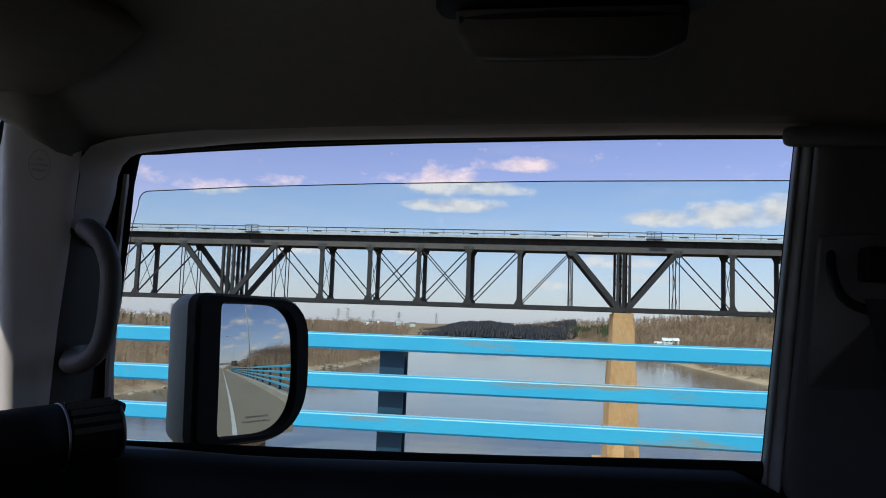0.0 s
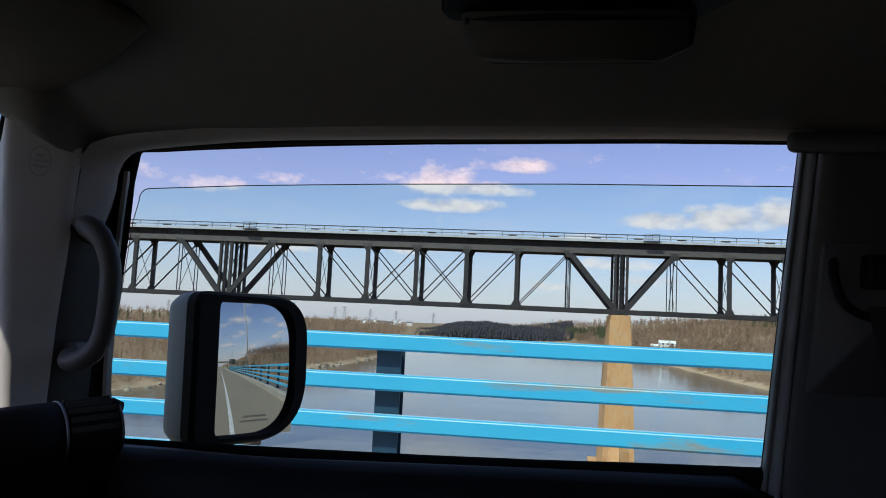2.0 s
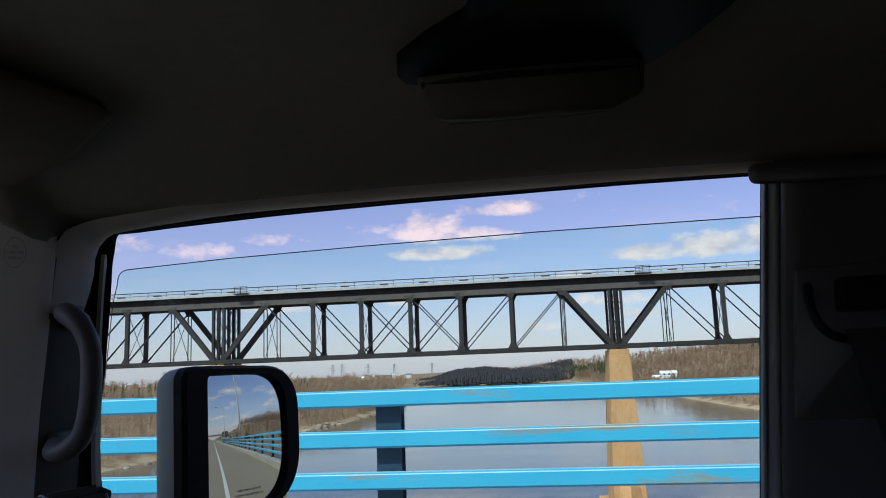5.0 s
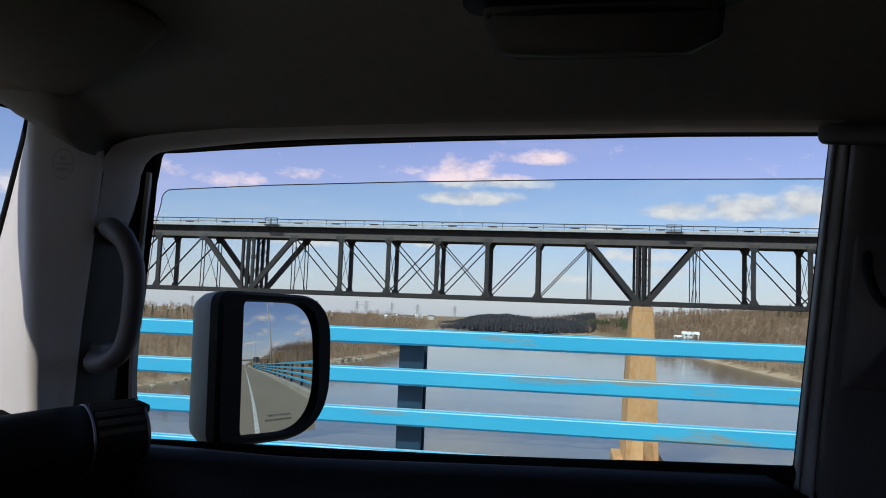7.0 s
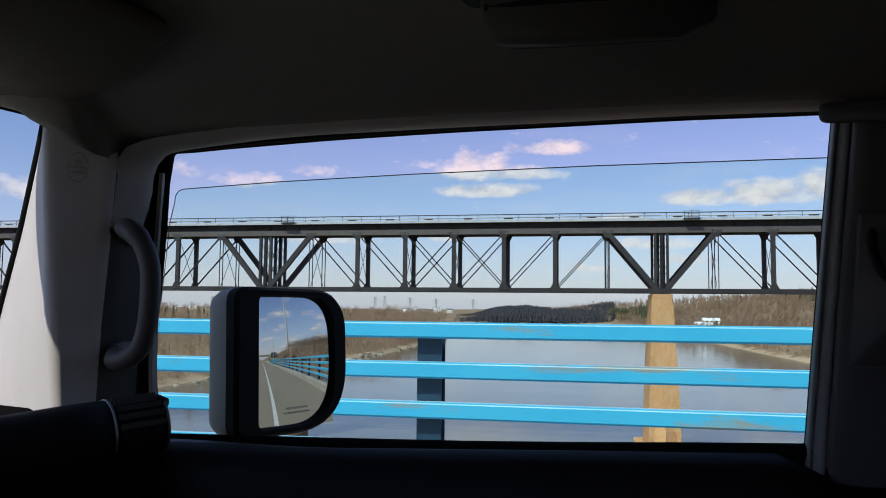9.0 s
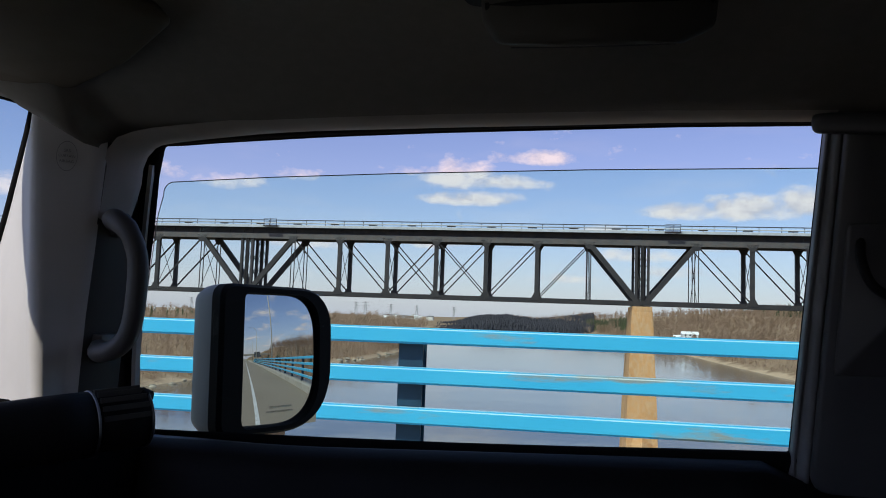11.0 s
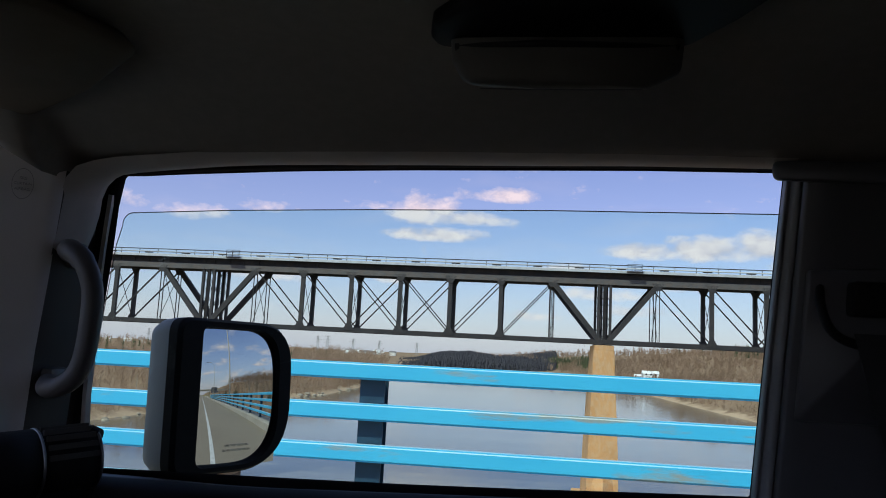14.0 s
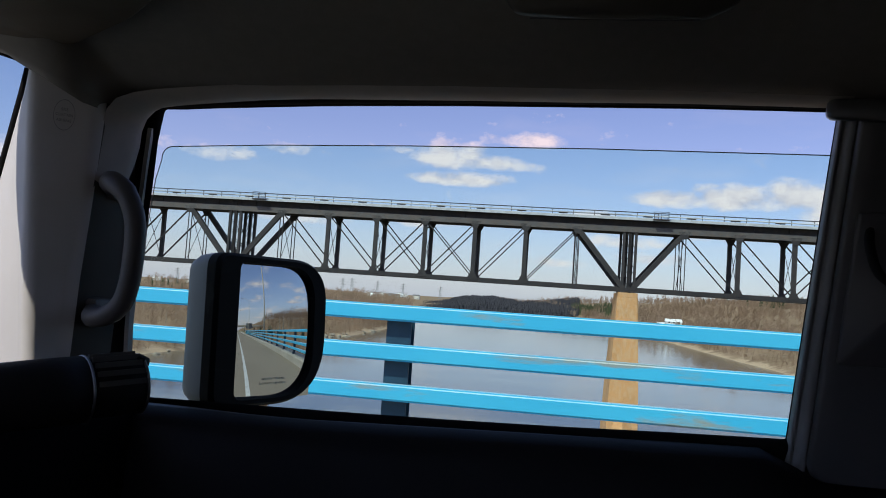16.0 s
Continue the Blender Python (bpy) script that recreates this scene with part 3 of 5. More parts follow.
def far_spruce_wood(name, places, seed, lo, hi, label, mat="spruce_far"):
    rnd, V, F = random.Random(seed), [], []
    for x, y, z in places:
        h = rnd.uniform(lo, hi)
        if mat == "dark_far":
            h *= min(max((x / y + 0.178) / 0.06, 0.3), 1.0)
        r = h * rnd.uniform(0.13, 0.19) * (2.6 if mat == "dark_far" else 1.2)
        for k in range(5):
            z0, z1 = z + h * (0.06 + 0.17 * k), z + h * (0.40 + 0.15 * k)
            rr = r * (1 - 0.18 * k)
            b = len(V)
            n = 7
            for i in range(n):
                a = 2 * math.pi * (i + rnd.random() * 0.6) / n
                q = rr * rnd.uniform(0.6, 1.15)
                V.append((x + q * math.cos(a), y + q * math.sin(a), z0 + rnd.uniform(-0.03, 0.03) * h))
            V.append((x + rnd.gauss(0, 0.02) * h, y, min(z1, z + h)))
            F += [(b + i, b + (i + 1) % n, b + n) for i in range(n)]
    return stuff(name, V, F, mat, label, "trees")


def on_left(lo, hi):
    return lambda x, y, r: lo < shore_left(y) - x < hi


def on_right(lo, hi):
    return lambda x, y, r: lo < x - shore_right(y) < hi


far_bare_wood("bare_woodland", scatter(1500, 1, lambda y, r: shore_left(y) - r.uniform(10, 260) * r.random(), (106, 520), on_left(9, 260)), 11, 4.5, 9.5,
              "leafless brush and poplars on the flat river bank")
far_bare_wood("bare_woodland", scatter(900, 2, lambda y, r: shore_left(y) - r.uniform(8, 900) * r.random(), (450, 1500), on_left(8, 900)), 12, 7, 12,
              "leafless woods spread over the far floodplain", 18)
far_bare_wood("bare_woodland", scatter(2900, 3, lambda y, r: shore_right(y) + 10 + 320 * r.random() ** 1.3, (150, 900), on_right(10, 330)), 13, 5, 9,
              "leafless aspens covering the brown valley slope", 34)
far_bare_wood("bare_woodland", scatter(1700, 4, lambda y, r: shore_right(y) + 5 + 420 * r.random() ** 1.5, (620, 1380), on_right(5, 700)), 14, 6, 11,
              "leafless woods on the far valley slope", 16)
far_spruce_wood("spruce_woodland", scatter(620, 5, lambda y, r: y * (0.100 - 0.110 * r.random()), (560, 1000), on_right(18, 260)), 15, 8, 14,
                "dark green spruces standing on the valley slope")
far_spruce_wood("spruce_woodland", scatter(110, 6, lambda y, r: y * r.uniform(0.15, 0.55), (380, 900), on_right(120, 600)), 16, 8, 15,
                "scattered dark spruces along the hilltop")
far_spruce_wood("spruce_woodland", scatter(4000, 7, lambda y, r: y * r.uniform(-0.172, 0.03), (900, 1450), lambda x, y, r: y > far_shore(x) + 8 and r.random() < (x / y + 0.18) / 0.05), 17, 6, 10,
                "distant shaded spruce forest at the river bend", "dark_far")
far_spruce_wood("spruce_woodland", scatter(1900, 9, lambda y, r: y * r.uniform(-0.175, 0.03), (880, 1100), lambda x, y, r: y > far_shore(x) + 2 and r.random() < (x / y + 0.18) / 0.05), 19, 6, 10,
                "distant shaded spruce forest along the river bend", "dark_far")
far_spruce_wood("spruce_woodland", scatter(150, 8, lambda y, r: y * r.uniform(-0.66, -0.25), (240, 800), on_left(45, 500)), 18, 5, 9,
                "dark spruces among bare brush on the floodplain")
far_bare_wood("bare_woodland", scatter(1500, 10, (104, 430), (36, 190), lambda x, y, r: x - shore_right(y) > 34 and y > 38 + max(0, 150 - x) * 0.9), 20, 6, 11,
              "dense leafless woods on the slope behind the verge", 30)
far_bare_wood("bank_brush", scatter(3000, 21, lambda y, r: shore_left(y) - 2.2 - 44 * r.random() ** 1.6, (98, 460), on_left(2, 47)), 22, 1.2, 3.4,
              "low leafless willow brush on the flat bank", 14)
far_bare_wood("bank_brush", scatter(2800, 23, lambda y, r: shore_right(y) + 3 + 40 * r.random() ** 1.5, (110, 760), on_right(3, 44)), 24, 1.4, 4.0,
              "low leafless willow brush below the wooded slope", 14)


# ---- road, road bridge ----
bm = bmesh.new()
sheet(bm, [[(x, y, 0) for y in (-13.2, -4, 0, 5.15)] for x in [-620 + 40 * k for k in range(36)]])
structure("road", bm, "asphalt", "worn grey-brown highway asphalt across the bridge")
bm = bmesh.new()
box(bm, -112, 96, -13.4, 6.3, -1.9, -0.02)
for gy in (-11, -6.5, -2, 3.5):
    box(bm, -112, 96, gy - 0.3, gy + 0.3, -3.6, -1.9)
structure("bridge_deck", bm, "concrete", "concrete deck and girders of the road bridge")
for px in (-108, -57, -6, 45, 92):
    bm = bmesh.new()
    box(bm, px - 1.2, px + 1.2, -12, 5, -22, -3.6, 0.15)
    structure("bridge_pier", bm, "concrete", "plain concrete pier of the road bridge")
for y0, dash in ((1.98, False), (-1.7, True), (-5.4, False)):
    if dash:
        for k in range(60):
            bm = bmesh.new()
            box(bm, -300 + 9 * k, -297 + 9 * k, y0 - 0.06, y0 + 0.06, -0.01, 0.008)
            if -40 < -300 + 9 * k < 160:
                structure("lane_line", bm, "line", "white dashed lane line")
            else:
                bm.free()
    else:
        bm = bmesh.new()
        box(bm, -600, 760, y0 - 0.07, y0 + 0.07, -0.01, 0.008)
        structure("edge_line", bm, "line", "solid white road edge line")


def kerb(y0, y1):
    bm = bmesh.new()
    prof = ((y0, -0.02), (y0 + 0.02, 0.26), (y0 + 0.07, 0.30), (y1 - 0.05, 0.30), (y1, 0.26), (y1, -0.9))
    sheet(bm, [[(x, y, z) for y, z in prof] for x in (-112, -60, 0, 40, 97)])
    structure("kerb", bm, "concrete", "pale concrete kerb under the bridge railing", False)


kerb(5.15, 6.2)
kerb(-13.9, -13.2)
RAIL_TOPS = (1.497, 1.212, 0.928, 0.640)


def railing():
    """Four painted box rails on steel posts, in lengths of six metres."""
    def rail_mesh(length):
        bm = bmesh.new()
        box(bm, 0.0, length, -0.045, 0.045, -0.118, 0.0)
        es = [e for e in bm.edges if abs(e.verts[0].co.x - e.verts[1].co.x) > 1]
        bmesh.ops.bevel(bm, geom=es, offset=0.015, segments=3, affect="EDGES")
        me = finish("rail", bm, "rail", True)
        me.set_sharp_from_angle(angle=radians(35))
        return me

    bm = bmesh.new()
    box(bm, -0.09, 0.09, 0.05, 0.065, 0.30, 1.48)
    box(bm, -0.09, 0.09, 0.185, 0.20, 0.30, 1.48)
    box(bm, -0.008, 0.008, 0.065, 0.185, 0.30, 1.48)
    post_me = finish("post", bm, "post")
    bm = bmesh.new()
    box(bm, -0.15, 0.15, 0.0, 0.25, 0.298, 0.325, 0.004)
    plate_me = finish("base_plate", bm, "post")
    rail_me = rail_mesh(6.0)
    for k in range(-18, 15):
        x0 = -2.63 + 6.0 * k
        th = thing("bridge_railing", "sky-blue painted steel railing with four rails on the bridge kerb", "railing", "bridge railing lengths", (x0, 5.40, 0))
        for z in RAIL_TOPS:
            r = part("rail", rail_me, "rail", th)
            r.location = (0, 0.05, z)
        for xo in (1.5, 4.5):
            p = part("post", post_me, "post", th, "blue steel post, its shade put into the dark colour")
            p.location = (xo, 0.05, 0)
            q = part("base_plate", plate_me, "post", th)
            q.location = (xo, 0.05, 0)


railing()


def street_lamp(x):
    th = thing("street_lamp", "tall pale steel highway lamp with curved arm", "street lamp", "lamps along the bridge", (x, 6.0, 0.30))
    bm = bmesh.new()
    tube(bm, [(0, 0, 0), (0, 0, 4), (0, 0, 9.5)], [0.13, 0.105, 0.075], 12)
    part("pole", bm, "pole", th, smooth=True)
    bm = bmesh.new()
    tube(bm, smooth_path([(0, 0, 9.4), (0, -0.2, 10.3), (0, -1.0, 10.9), (0, -2.3, 11.0)], 5), 0.045, 8)
    part("arm", bm, "pole", th, smooth=True)
    bm = bmesh.new()
    box(bm, -0.14, 0.14, -2.95, -2.25, 10.93, 11.08, 0.04)
    part("lamp_head", bm, "sign_back", th)
    bm = bmesh.new()
    box(bm, -0.2, 0.2, -0.2, 0.2, 0, 0.06, 0.01)
    part("base_plate", bm, "pole", th)


for lx in (30, 73, 116, 159, -40, -83):
    street_lamp(lx)


# ---- the railway bridge ----
BY, SPAN, NODE = 96.0, 51.0, 51.0 / 8
LOW, HIGH = 3.88, 11.24
DECK = -1.05


def truss_span(x0, nodes, step, group):
    """A deck truss span: two trusses side by side, heavy end posts, thin diagonals."""
    th = thing("railway_truss_span", "dark riveted steel deck truss of the old railway bridge", "bridge span", group, (x0, BY, 0))
    n, end = nodes, nodes * step

    def put(name, a, b, w, h, label="", side=(0, 1, 0)):
        bm = bmesh.new()
        beam(bm, a, b, w, h, side)
        return part(name, bm, "steel", th, label)

    def laced(name, a, b, gap, bar):
        """Two flat bars with lattice between them."""
        bm = bmesh.new()
        a, b = Vector(a), Vector(b)
        d = (b - a).normalized()
        u = d.cross(Vector((0, 1, 0))).normalized() * (gap / 2)
        for s in (-1, 1):
            beam(bm, a + u * s, b + u * s, 0.45, bar)
        steps = max(3, int((b - a).length / (gap * 1.5)))
        for k in range(steps):
            p, q = a + (b - a) * (k / steps), a + (b - a) * ((k + 1) / steps)
            s = 1 if k % 2 else -1
            for yy in (-0.2, 0.2):
                o = Vector((0, yy, 0))
                beam(bm, p + u * s + o, q - u * s + o, 0.03, 0.05)
        return part(name, bm, "steel", th)

    for y in (0.0, 4.9):
        put("bottom_chord", (0, y, LOW), (end, y, LOW), 0.5, 0.52)
        # top chord takes the paler steel that is coloured as sunlit
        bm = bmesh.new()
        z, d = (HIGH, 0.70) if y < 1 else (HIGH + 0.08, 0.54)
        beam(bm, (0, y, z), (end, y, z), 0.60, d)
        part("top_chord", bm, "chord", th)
        for a, b in (((0.55, y, LOW + 0.1), (step, y, HIGH - 0.2)), ((end - 0.55, y, LOW + 0.1), (end - step, y, HIGH - 0.2))):
            put("end_post", a, b, 0.55, 0.62)
        for xx in (0.35, end - 0.35):
            laced("end_vertical", (xx, y, LOW), (xx, y, HIGH), 0.74, 0.30)
        for k in range(1, n):
            x = k * step
            if k in (1, n - 1):
                for o in (-0.22, 0.22):
                    put("hanger", (x + o, y, LOW), (x + o, y, HIGH), 0.10, 0.10)
            else:
                put("vertical", (x, y, LOW), (x, y, HIGH), 0.45, 0.50)
            for z, s in ((LOW + 0.25, 1), (HIGH - 0.3, -1)):
                if s > 0 and k in (1, n - 1):
                    continue
                bm = bmesh.new()
                pts = [Vector((x - 0.75, z - 0.3 * s)), Vector((x + 0.75, z - 0.3 * s)), Vector((x + 0.28, z + 0.6 * s)), Vector((x - 0.28, z + 0.6 * s))]
                slab(bm, pts, lambda a, b, t, y=y: (a, y - 0.3 + t, b), 0.05)
                part("gusset_plate", bm, "steel", th)
        for k in range(1, n - 1):
            xa, xb, mid = k * step, (k + 1) * step, n / 2
            down, up = k + 1 <= mid, k >= mid
            both = mid - 1 <= k <= mid
            if down or both:
                for o in (-0.13, 0.13):
                    put("diagonal", (xa, y + o, HIGH - 0.2), (xb, y + o, LOW + 0.2), 0.05, 0.11)
            if up or both:
                for o in (-0.13, 0.13):
                    put("diagonal", (xa, y + o, LOW + 0.2), (xb, y + o, HIGH - 0.2), 0.05, 0.11)
    for k in range(n + 1):
        x = min(max(k * step, 0.3), end - 0.3)
        put("floor_beam", (x, 0, HIGH + 0.1), (x, 4.9, HIGH + 0.1), 0.3, 0.55, "", (1, 0, 0))
        put("cross_strut", (x, 0, LOW), (x, 4.9, LOW), 0.2, 0.25, "", (1, 0, 0))
        bm = bmesh.new()
        beam(bm, (x, 0, LOW + 0.3), (x, 4.9, HIGH - 0.4), 0.06, 0.06, (1, 0, 0))
        beam(bm, (x, 4.9, LOW + 0.3), (x, 0, HIGH - 0.4), 0.06, 0.06, (1, 0, 0))
        part("sway_bracing", bm, "steel", th)
    for k in range(n):
        put("lateral_brace", (k * step, 0, LOW), ((k + 1) * step, 4.9, LOW), 0.12, 0.12)
    return th


PIERS = [8.6 + SPAN * k for k in (-4, -3, -2, -1, 0, 1)]
first = truss_span(PIERS[0], 8, NODE, "truss spans of the railway bridge")
for px in PIERS[1:-1]:
    copy_thing(first, Matrix.Translation((px, BY, 0)))
END = PIERS[-1] + 32.0
truss_span(PIERS[-1], 5, 6.4, "truss spans of the railway bridge")
truss_span(PIERS[0] - 32.0, 5, 6.4, "truss spans of the railway bridge")


def rail_deck():
    """Plate girders, sleepers, track and walkway railing, in lengths of one span."""
    bm = bmesh.new()
    box(bm, 0.02, SPAN - 0.02, 0.14, 0.50, HIGH + 0.40, 13.5 + DECK)
    for k in range(26):
        x = 0.6 + k * 1.99
        box(bm, x - 0.05, x + 0.05, 0.04, 0.14, HIGH + 0.40, 13.47 + DECK)
    front = finish("girder", bm, "deck_steel")
    bm = bmesh.new()
    box(bm, 0.02, SPAN - 0.02, -0.72, 6.9, 13.5 + DECK, 13.62 + DECK)
    walk_me = finish("walkway", bm, "deck_steel")
    bm = bmesh.new()
    for k in range(86):
        box(bm, 0.1 + k * 0.59, 0.35 + k * 0.59, 1.2, 4.4, 13.62 + DECK, 13.82 + DECK)
    tie_me = finish("sleepers", bm, "tie")
    bm = bmesh.new()
    for y in (2.05, 3.55):
        box(bm, 0, SPAN, y - 0.035, y + 0.035, 13.82 + DECK, 13.98 + DECK)
    track_me = finish("rails", bm, "galv")
    bm = bmesh.new()
    box(bm, 0, SPAN, -0.04, 0.04, -0.055, 0.055)
    bar_me = finish("handrail", bm, "handrail")
    pipe_me = finish("pipe", tube(bmesh.new(), [(0, 0, 0), (SPAN / 2, 0, 0), (SPAN, 0, 0)], 0.075, 8), "tray", True)
    bm = bmesh.new()
    box(bm, -0.035, 0.035, -0.035, 0.035, 13.6 + DECK, 14.36 + DECK)
    post_me = finish("rail_post", bm, "handrail")
    bm = bmesh.new()
    beam(bm, (0, -0.15, 13.62 + DECK), (0, -0.02, 13.86 + DECK), 0.06, 0.06, (1, 0, 0))
    beam(bm, (-0.55, 0, 13.86 + DECK), (0.55, 0, 13.86 + DECK), 0.14, 0.14)
    tray_me = finish("cable_tray", box(bmesh.new(), 0, SPAN, -0.86, -0.735, 13.36 + DECK, 13.70 + DECK, 0.02), "tray")
    foot_me = finish("cable_bracket", bm, "deck_steel")
    for x0 in [PIERS[0] - SPAN + SPAN * k for k in range(9)]:
        th = thing("railway_deck", "dark railway deck with sleepers and a thin two-bar railing", "bridge deck", "deck lengths of the railway bridge", (x0, BY, 0))
        part("girder", front, "deck_steel", th)
        g = part("girder", front, "deck_steel", th)
        g.location = (0, 5.9, 0)
        part("walkway", walk_me, "deck_steel", th)
        tagged(part("sleepers", tie_me, "tie", th), "weathered timber sleepers", "", "", "stuff")
        part("track", track_me, "galv", th)
        part("cable_tray", tray_me, "tray", th, "pale cable tray along the walkway")
        for y in (-0.66, 6.85):
            b = part("handrail", bar_me, "handrail", th)
            b.location = (0, y, 14.34 + DECK)
            b = part("pipe", pipe_me, "tray", th, "pale pipe along the railing")
            b.location = (0, y, 13.98 + DECK)
            for k in range(20):
                p = part("rail_post", post_me, "galv", th)
                p.location = (0.6 + k * 2.55, y, 0)
        for k in range(10):
            p = part("cable_bracket", foot_me, "deck_steel", th)
            p.location = (1.9 + k * 5.1, -0.62, 0)
        bm = bmesh.new()
        for z in (13.75, 14.10, 14.45):
            beam(bm, (2.6, -1.18, z + DECK), (4.3, -1.18, z + DECK), 0.05, 0.05)
        for x in (2.6, 3.45, 4.3):
            beam(bm, (x, -1.18, 13.5 + DECK), (x, -1.18, 14.48 + DECK), 0.06, 0.06)
        box(bm, 2.5, 4.4, -1.23, -0.72, 13.48 + DECK, 13.58 + DECK)
        part("refuge_platform", bm, "deck_steel", th)


rail_deck()


def pier(x):
    """A tall tapered concrete pier with a cutwater."""
    th = thing("railway_pier", "tall tapered concrete pier stained ochre, standing in the river", "bridge pier", "piers of the railway bridge", (x, BY, 0))
    bm = bmesh.new()
    rows = []
    for z, hw, y0, y1 in ((-20, 2.05, -2.6, 8.4), (-8.8, 1.72, -1.9, 7.6), (LOW - 1.0, 1.22, -1.0, 6.6)):
        rows.append([(-hw, y0, z), (hw, y0, z), (hw, y1, z), (-hw, y1, z)])
    vs = sheet(bm, rows, close=True)
    bm.faces.new(vs[-1])
    bmesh.ops.bevel(bm, geom=[e for e in bm.edges if abs(e.verts[0].co.z - e.verts[1].co.z) > 2], offset=0.12, segments=2, affect="EDGES")
    part("shaft", bm, "pier", th)
    bm = bmesh.new()
    box(bm, -1.16, 1.16, -0.98, 6.58, LOW - 1.0, LOW - 0.43, 0.04)
    part("cap", bm, "pier", th)
    bm = bmesh.new()
    for xx in (-0.6, 0.6):
        for y in (0, 4.9):
            box(bm, xx - 0.35, xx + 0.35, y - 0.4, y + 0.4, LOW - 0.43, LOW - 0.25, 0.03)
    part("bearing", bm, "steel", th)
    bm = bmesh.new()
    a = [(-2.0, -2.5, -20), (2.0, -2.5, -20), (0, -5.0, -20)]
    b = [(-1.2, -2.15, -12.5), (1.2, -2.15, -12.5), (0, -2.9, -12.5)]
    tip = (0, -1.95, -9.6)
    vs = sheet(bm, [a, b], close=True)
    t = bm.verts.new(tip)
    for k in range(3):
        bm.faces.new((vs[1][k], vs[1][(k + 1) % 3], t))
    part("cutwater", bm, "pier", th)
    bm = bmesh.new()
    box(bm, -3.0, 3.0, -6.0, 9.5, -20, -15.1, 0.15)
    part("footing", bm, "pier", th)


for px in PIERS:
    pier(px)


def trestle():
    """Steel towers that carry the deck over the wooded bank."""
    for k in range(4):
        x0 = END + 28.0 * k
        th = thing("trestle_tower", "rust-brown riveted steel trestle tower under the railway", "trestle tower", "trestle towers on the bank", (x0, BY, 0))
        foot = min(height(x0, BY), height(x0 + 14, BY)) - 1.0
        top = HIGH + 0.1

        def put(name, a, b, w):
            bm = bmesh.new()
            beam(bm, a, b, w, w)
            part(name, bm, "trestle", th)

        def leg(x, s, z):
            t = (top - z) / (top - foot)
            return (x, 2.8 + s * (2.4 + 2.6 * t), z)

        mids = [top, top - (top - foot) * 0.33, top - (top - foot) * 0.66, foot]
        for x in (0, 14):
            for s in (-1, 1):
                put("leg", leg(x, s, foot), leg(x, s, top), 0.5)
            for z in mids[1:3]:
                put("strut", leg(x, -1, z), leg(x, 1, z), 0.28)
            for za, zb in zip(mids, mids[1:]):
                put("brace", leg(x, -1, za), leg(x, 1, zb), 0.16)
                put("brace", leg(x, 1, za), leg(x, -1, zb), 0.16)
        for s in (-1, 1):
            for z in mids[1:3]:
                put("strut", leg(0, s, z), leg(14, s, z), 0.32)
            for za, zb in zip(mids, mids[1:]):
                put("brace", leg(0, s, za), leg(14, s, zb), 0.24)
                put("brace", leg(14, s, za), leg(0, s, zb), 0.24)


trestle()


# ---- the truck that carries the camera ----
truck = thing("pickup_truck", "grey truck parked on the bridge, passenger window lowered slightly", "truck", "", (0, 0, 0))


def door_y(z, x=0.0):
    """The side glass leans in towards the roof and stands out a little towards the front."""
    return 1.183 - (z - 1.41) * 0.236 - 0.05 * x


WINDOW = [(-0.713, 1.381, 0.006), (-0.714, 1.452, 0), (-0.710, 1.505, 0), (-0.701, 1.570, 0), (-0.687, 1.628, 0), (-0.667, 1.727, 0), (-0.655, 1.797, 0), (-0.641, 1.8455, 0.012),
          (-0.550, 1.8500, 0), (-0.460, 1.8540, 0), (-0.370, 1.8570, 0), (-0.190, 1.8605, 0), (-0.010, 1.8628, 0), (0.140, 1.8632, 0), (0.327, 1.8615, 0.012), (0.3245, 1.804, 0),
          (0.3203, 1.702, 0), (0.316, 1.591, 0), (0.3125, 1.490, 0), (0.3100, 1.4165, 0.003), (0.155, 1.4100, 0), (-0.005, 1.4020, 0), (-0.180, 1.3950, 0), (-0.370, 1.3895, 0)]
window_line = round_outline(WINDOW, 5)


def grown(line, d):
    """The outline moved outwards by d."""
    res, n = [], len(line)
    for i in range(n):
        t = (line[(i + 1) % n] - line[i - 1]).normalized()
        res.append(line[i] + Vector((-t.y, t.x)) * d)
    return res


door = part("passenger_door", finish("passenger_door", box(bmesh.new(), -0.70, 0.34, 1.195, 1.225, 0.45, 1.375, 0.012), "paint"), "paint", truck, "grey passenger door")
# rubber channel round the opening
bm = bmesh.new()
rows = []
for d, dy in ((0.0, 0.0), (0.002, -0.008), (0.008, -0.014), (0.018, -0.016), (0.030, -0.012), (0.036, 0.0), (0.036, 0.045), (0.022, 0.045), (0.006, 0.010)):
    grow = [lerp(p.y, (1.858, 1.873), (0.8, 0.3)) if p.x > 0.3 else lerp(p.y, (1.795, 1.842), (1.05, 0.3)) for p in window_line]
    line = [p + (q - p) * (g if dy < 0.001 and d < 0.035 else 1.5) for p, q, g in zip(window_line, grown(window_line, d), grow)]
    rows.append([(p.x, door_y(p.y, p.x) + dy, p.y) for p in line])
sheet(bm, rows + rows[:1], close=True)
part("window_seal", bm, "rubber", door, "black rubber window channel", True)
# steel frame outside the seal
bm = bmesh.new()
rows = []
for d, dy in ((0.010, 0.014), (0.09, 0.0), (0.09, 0.055), (0.034, 0.055)):
    rows.append([(p.x, door_y(p.y, p.x) + dy, p.y) for p in grown(window_line, d)])
sheet(bm, rows + rows[:1], close=True)
part("window_frame", bm, "shell_black", door, "black window frame")
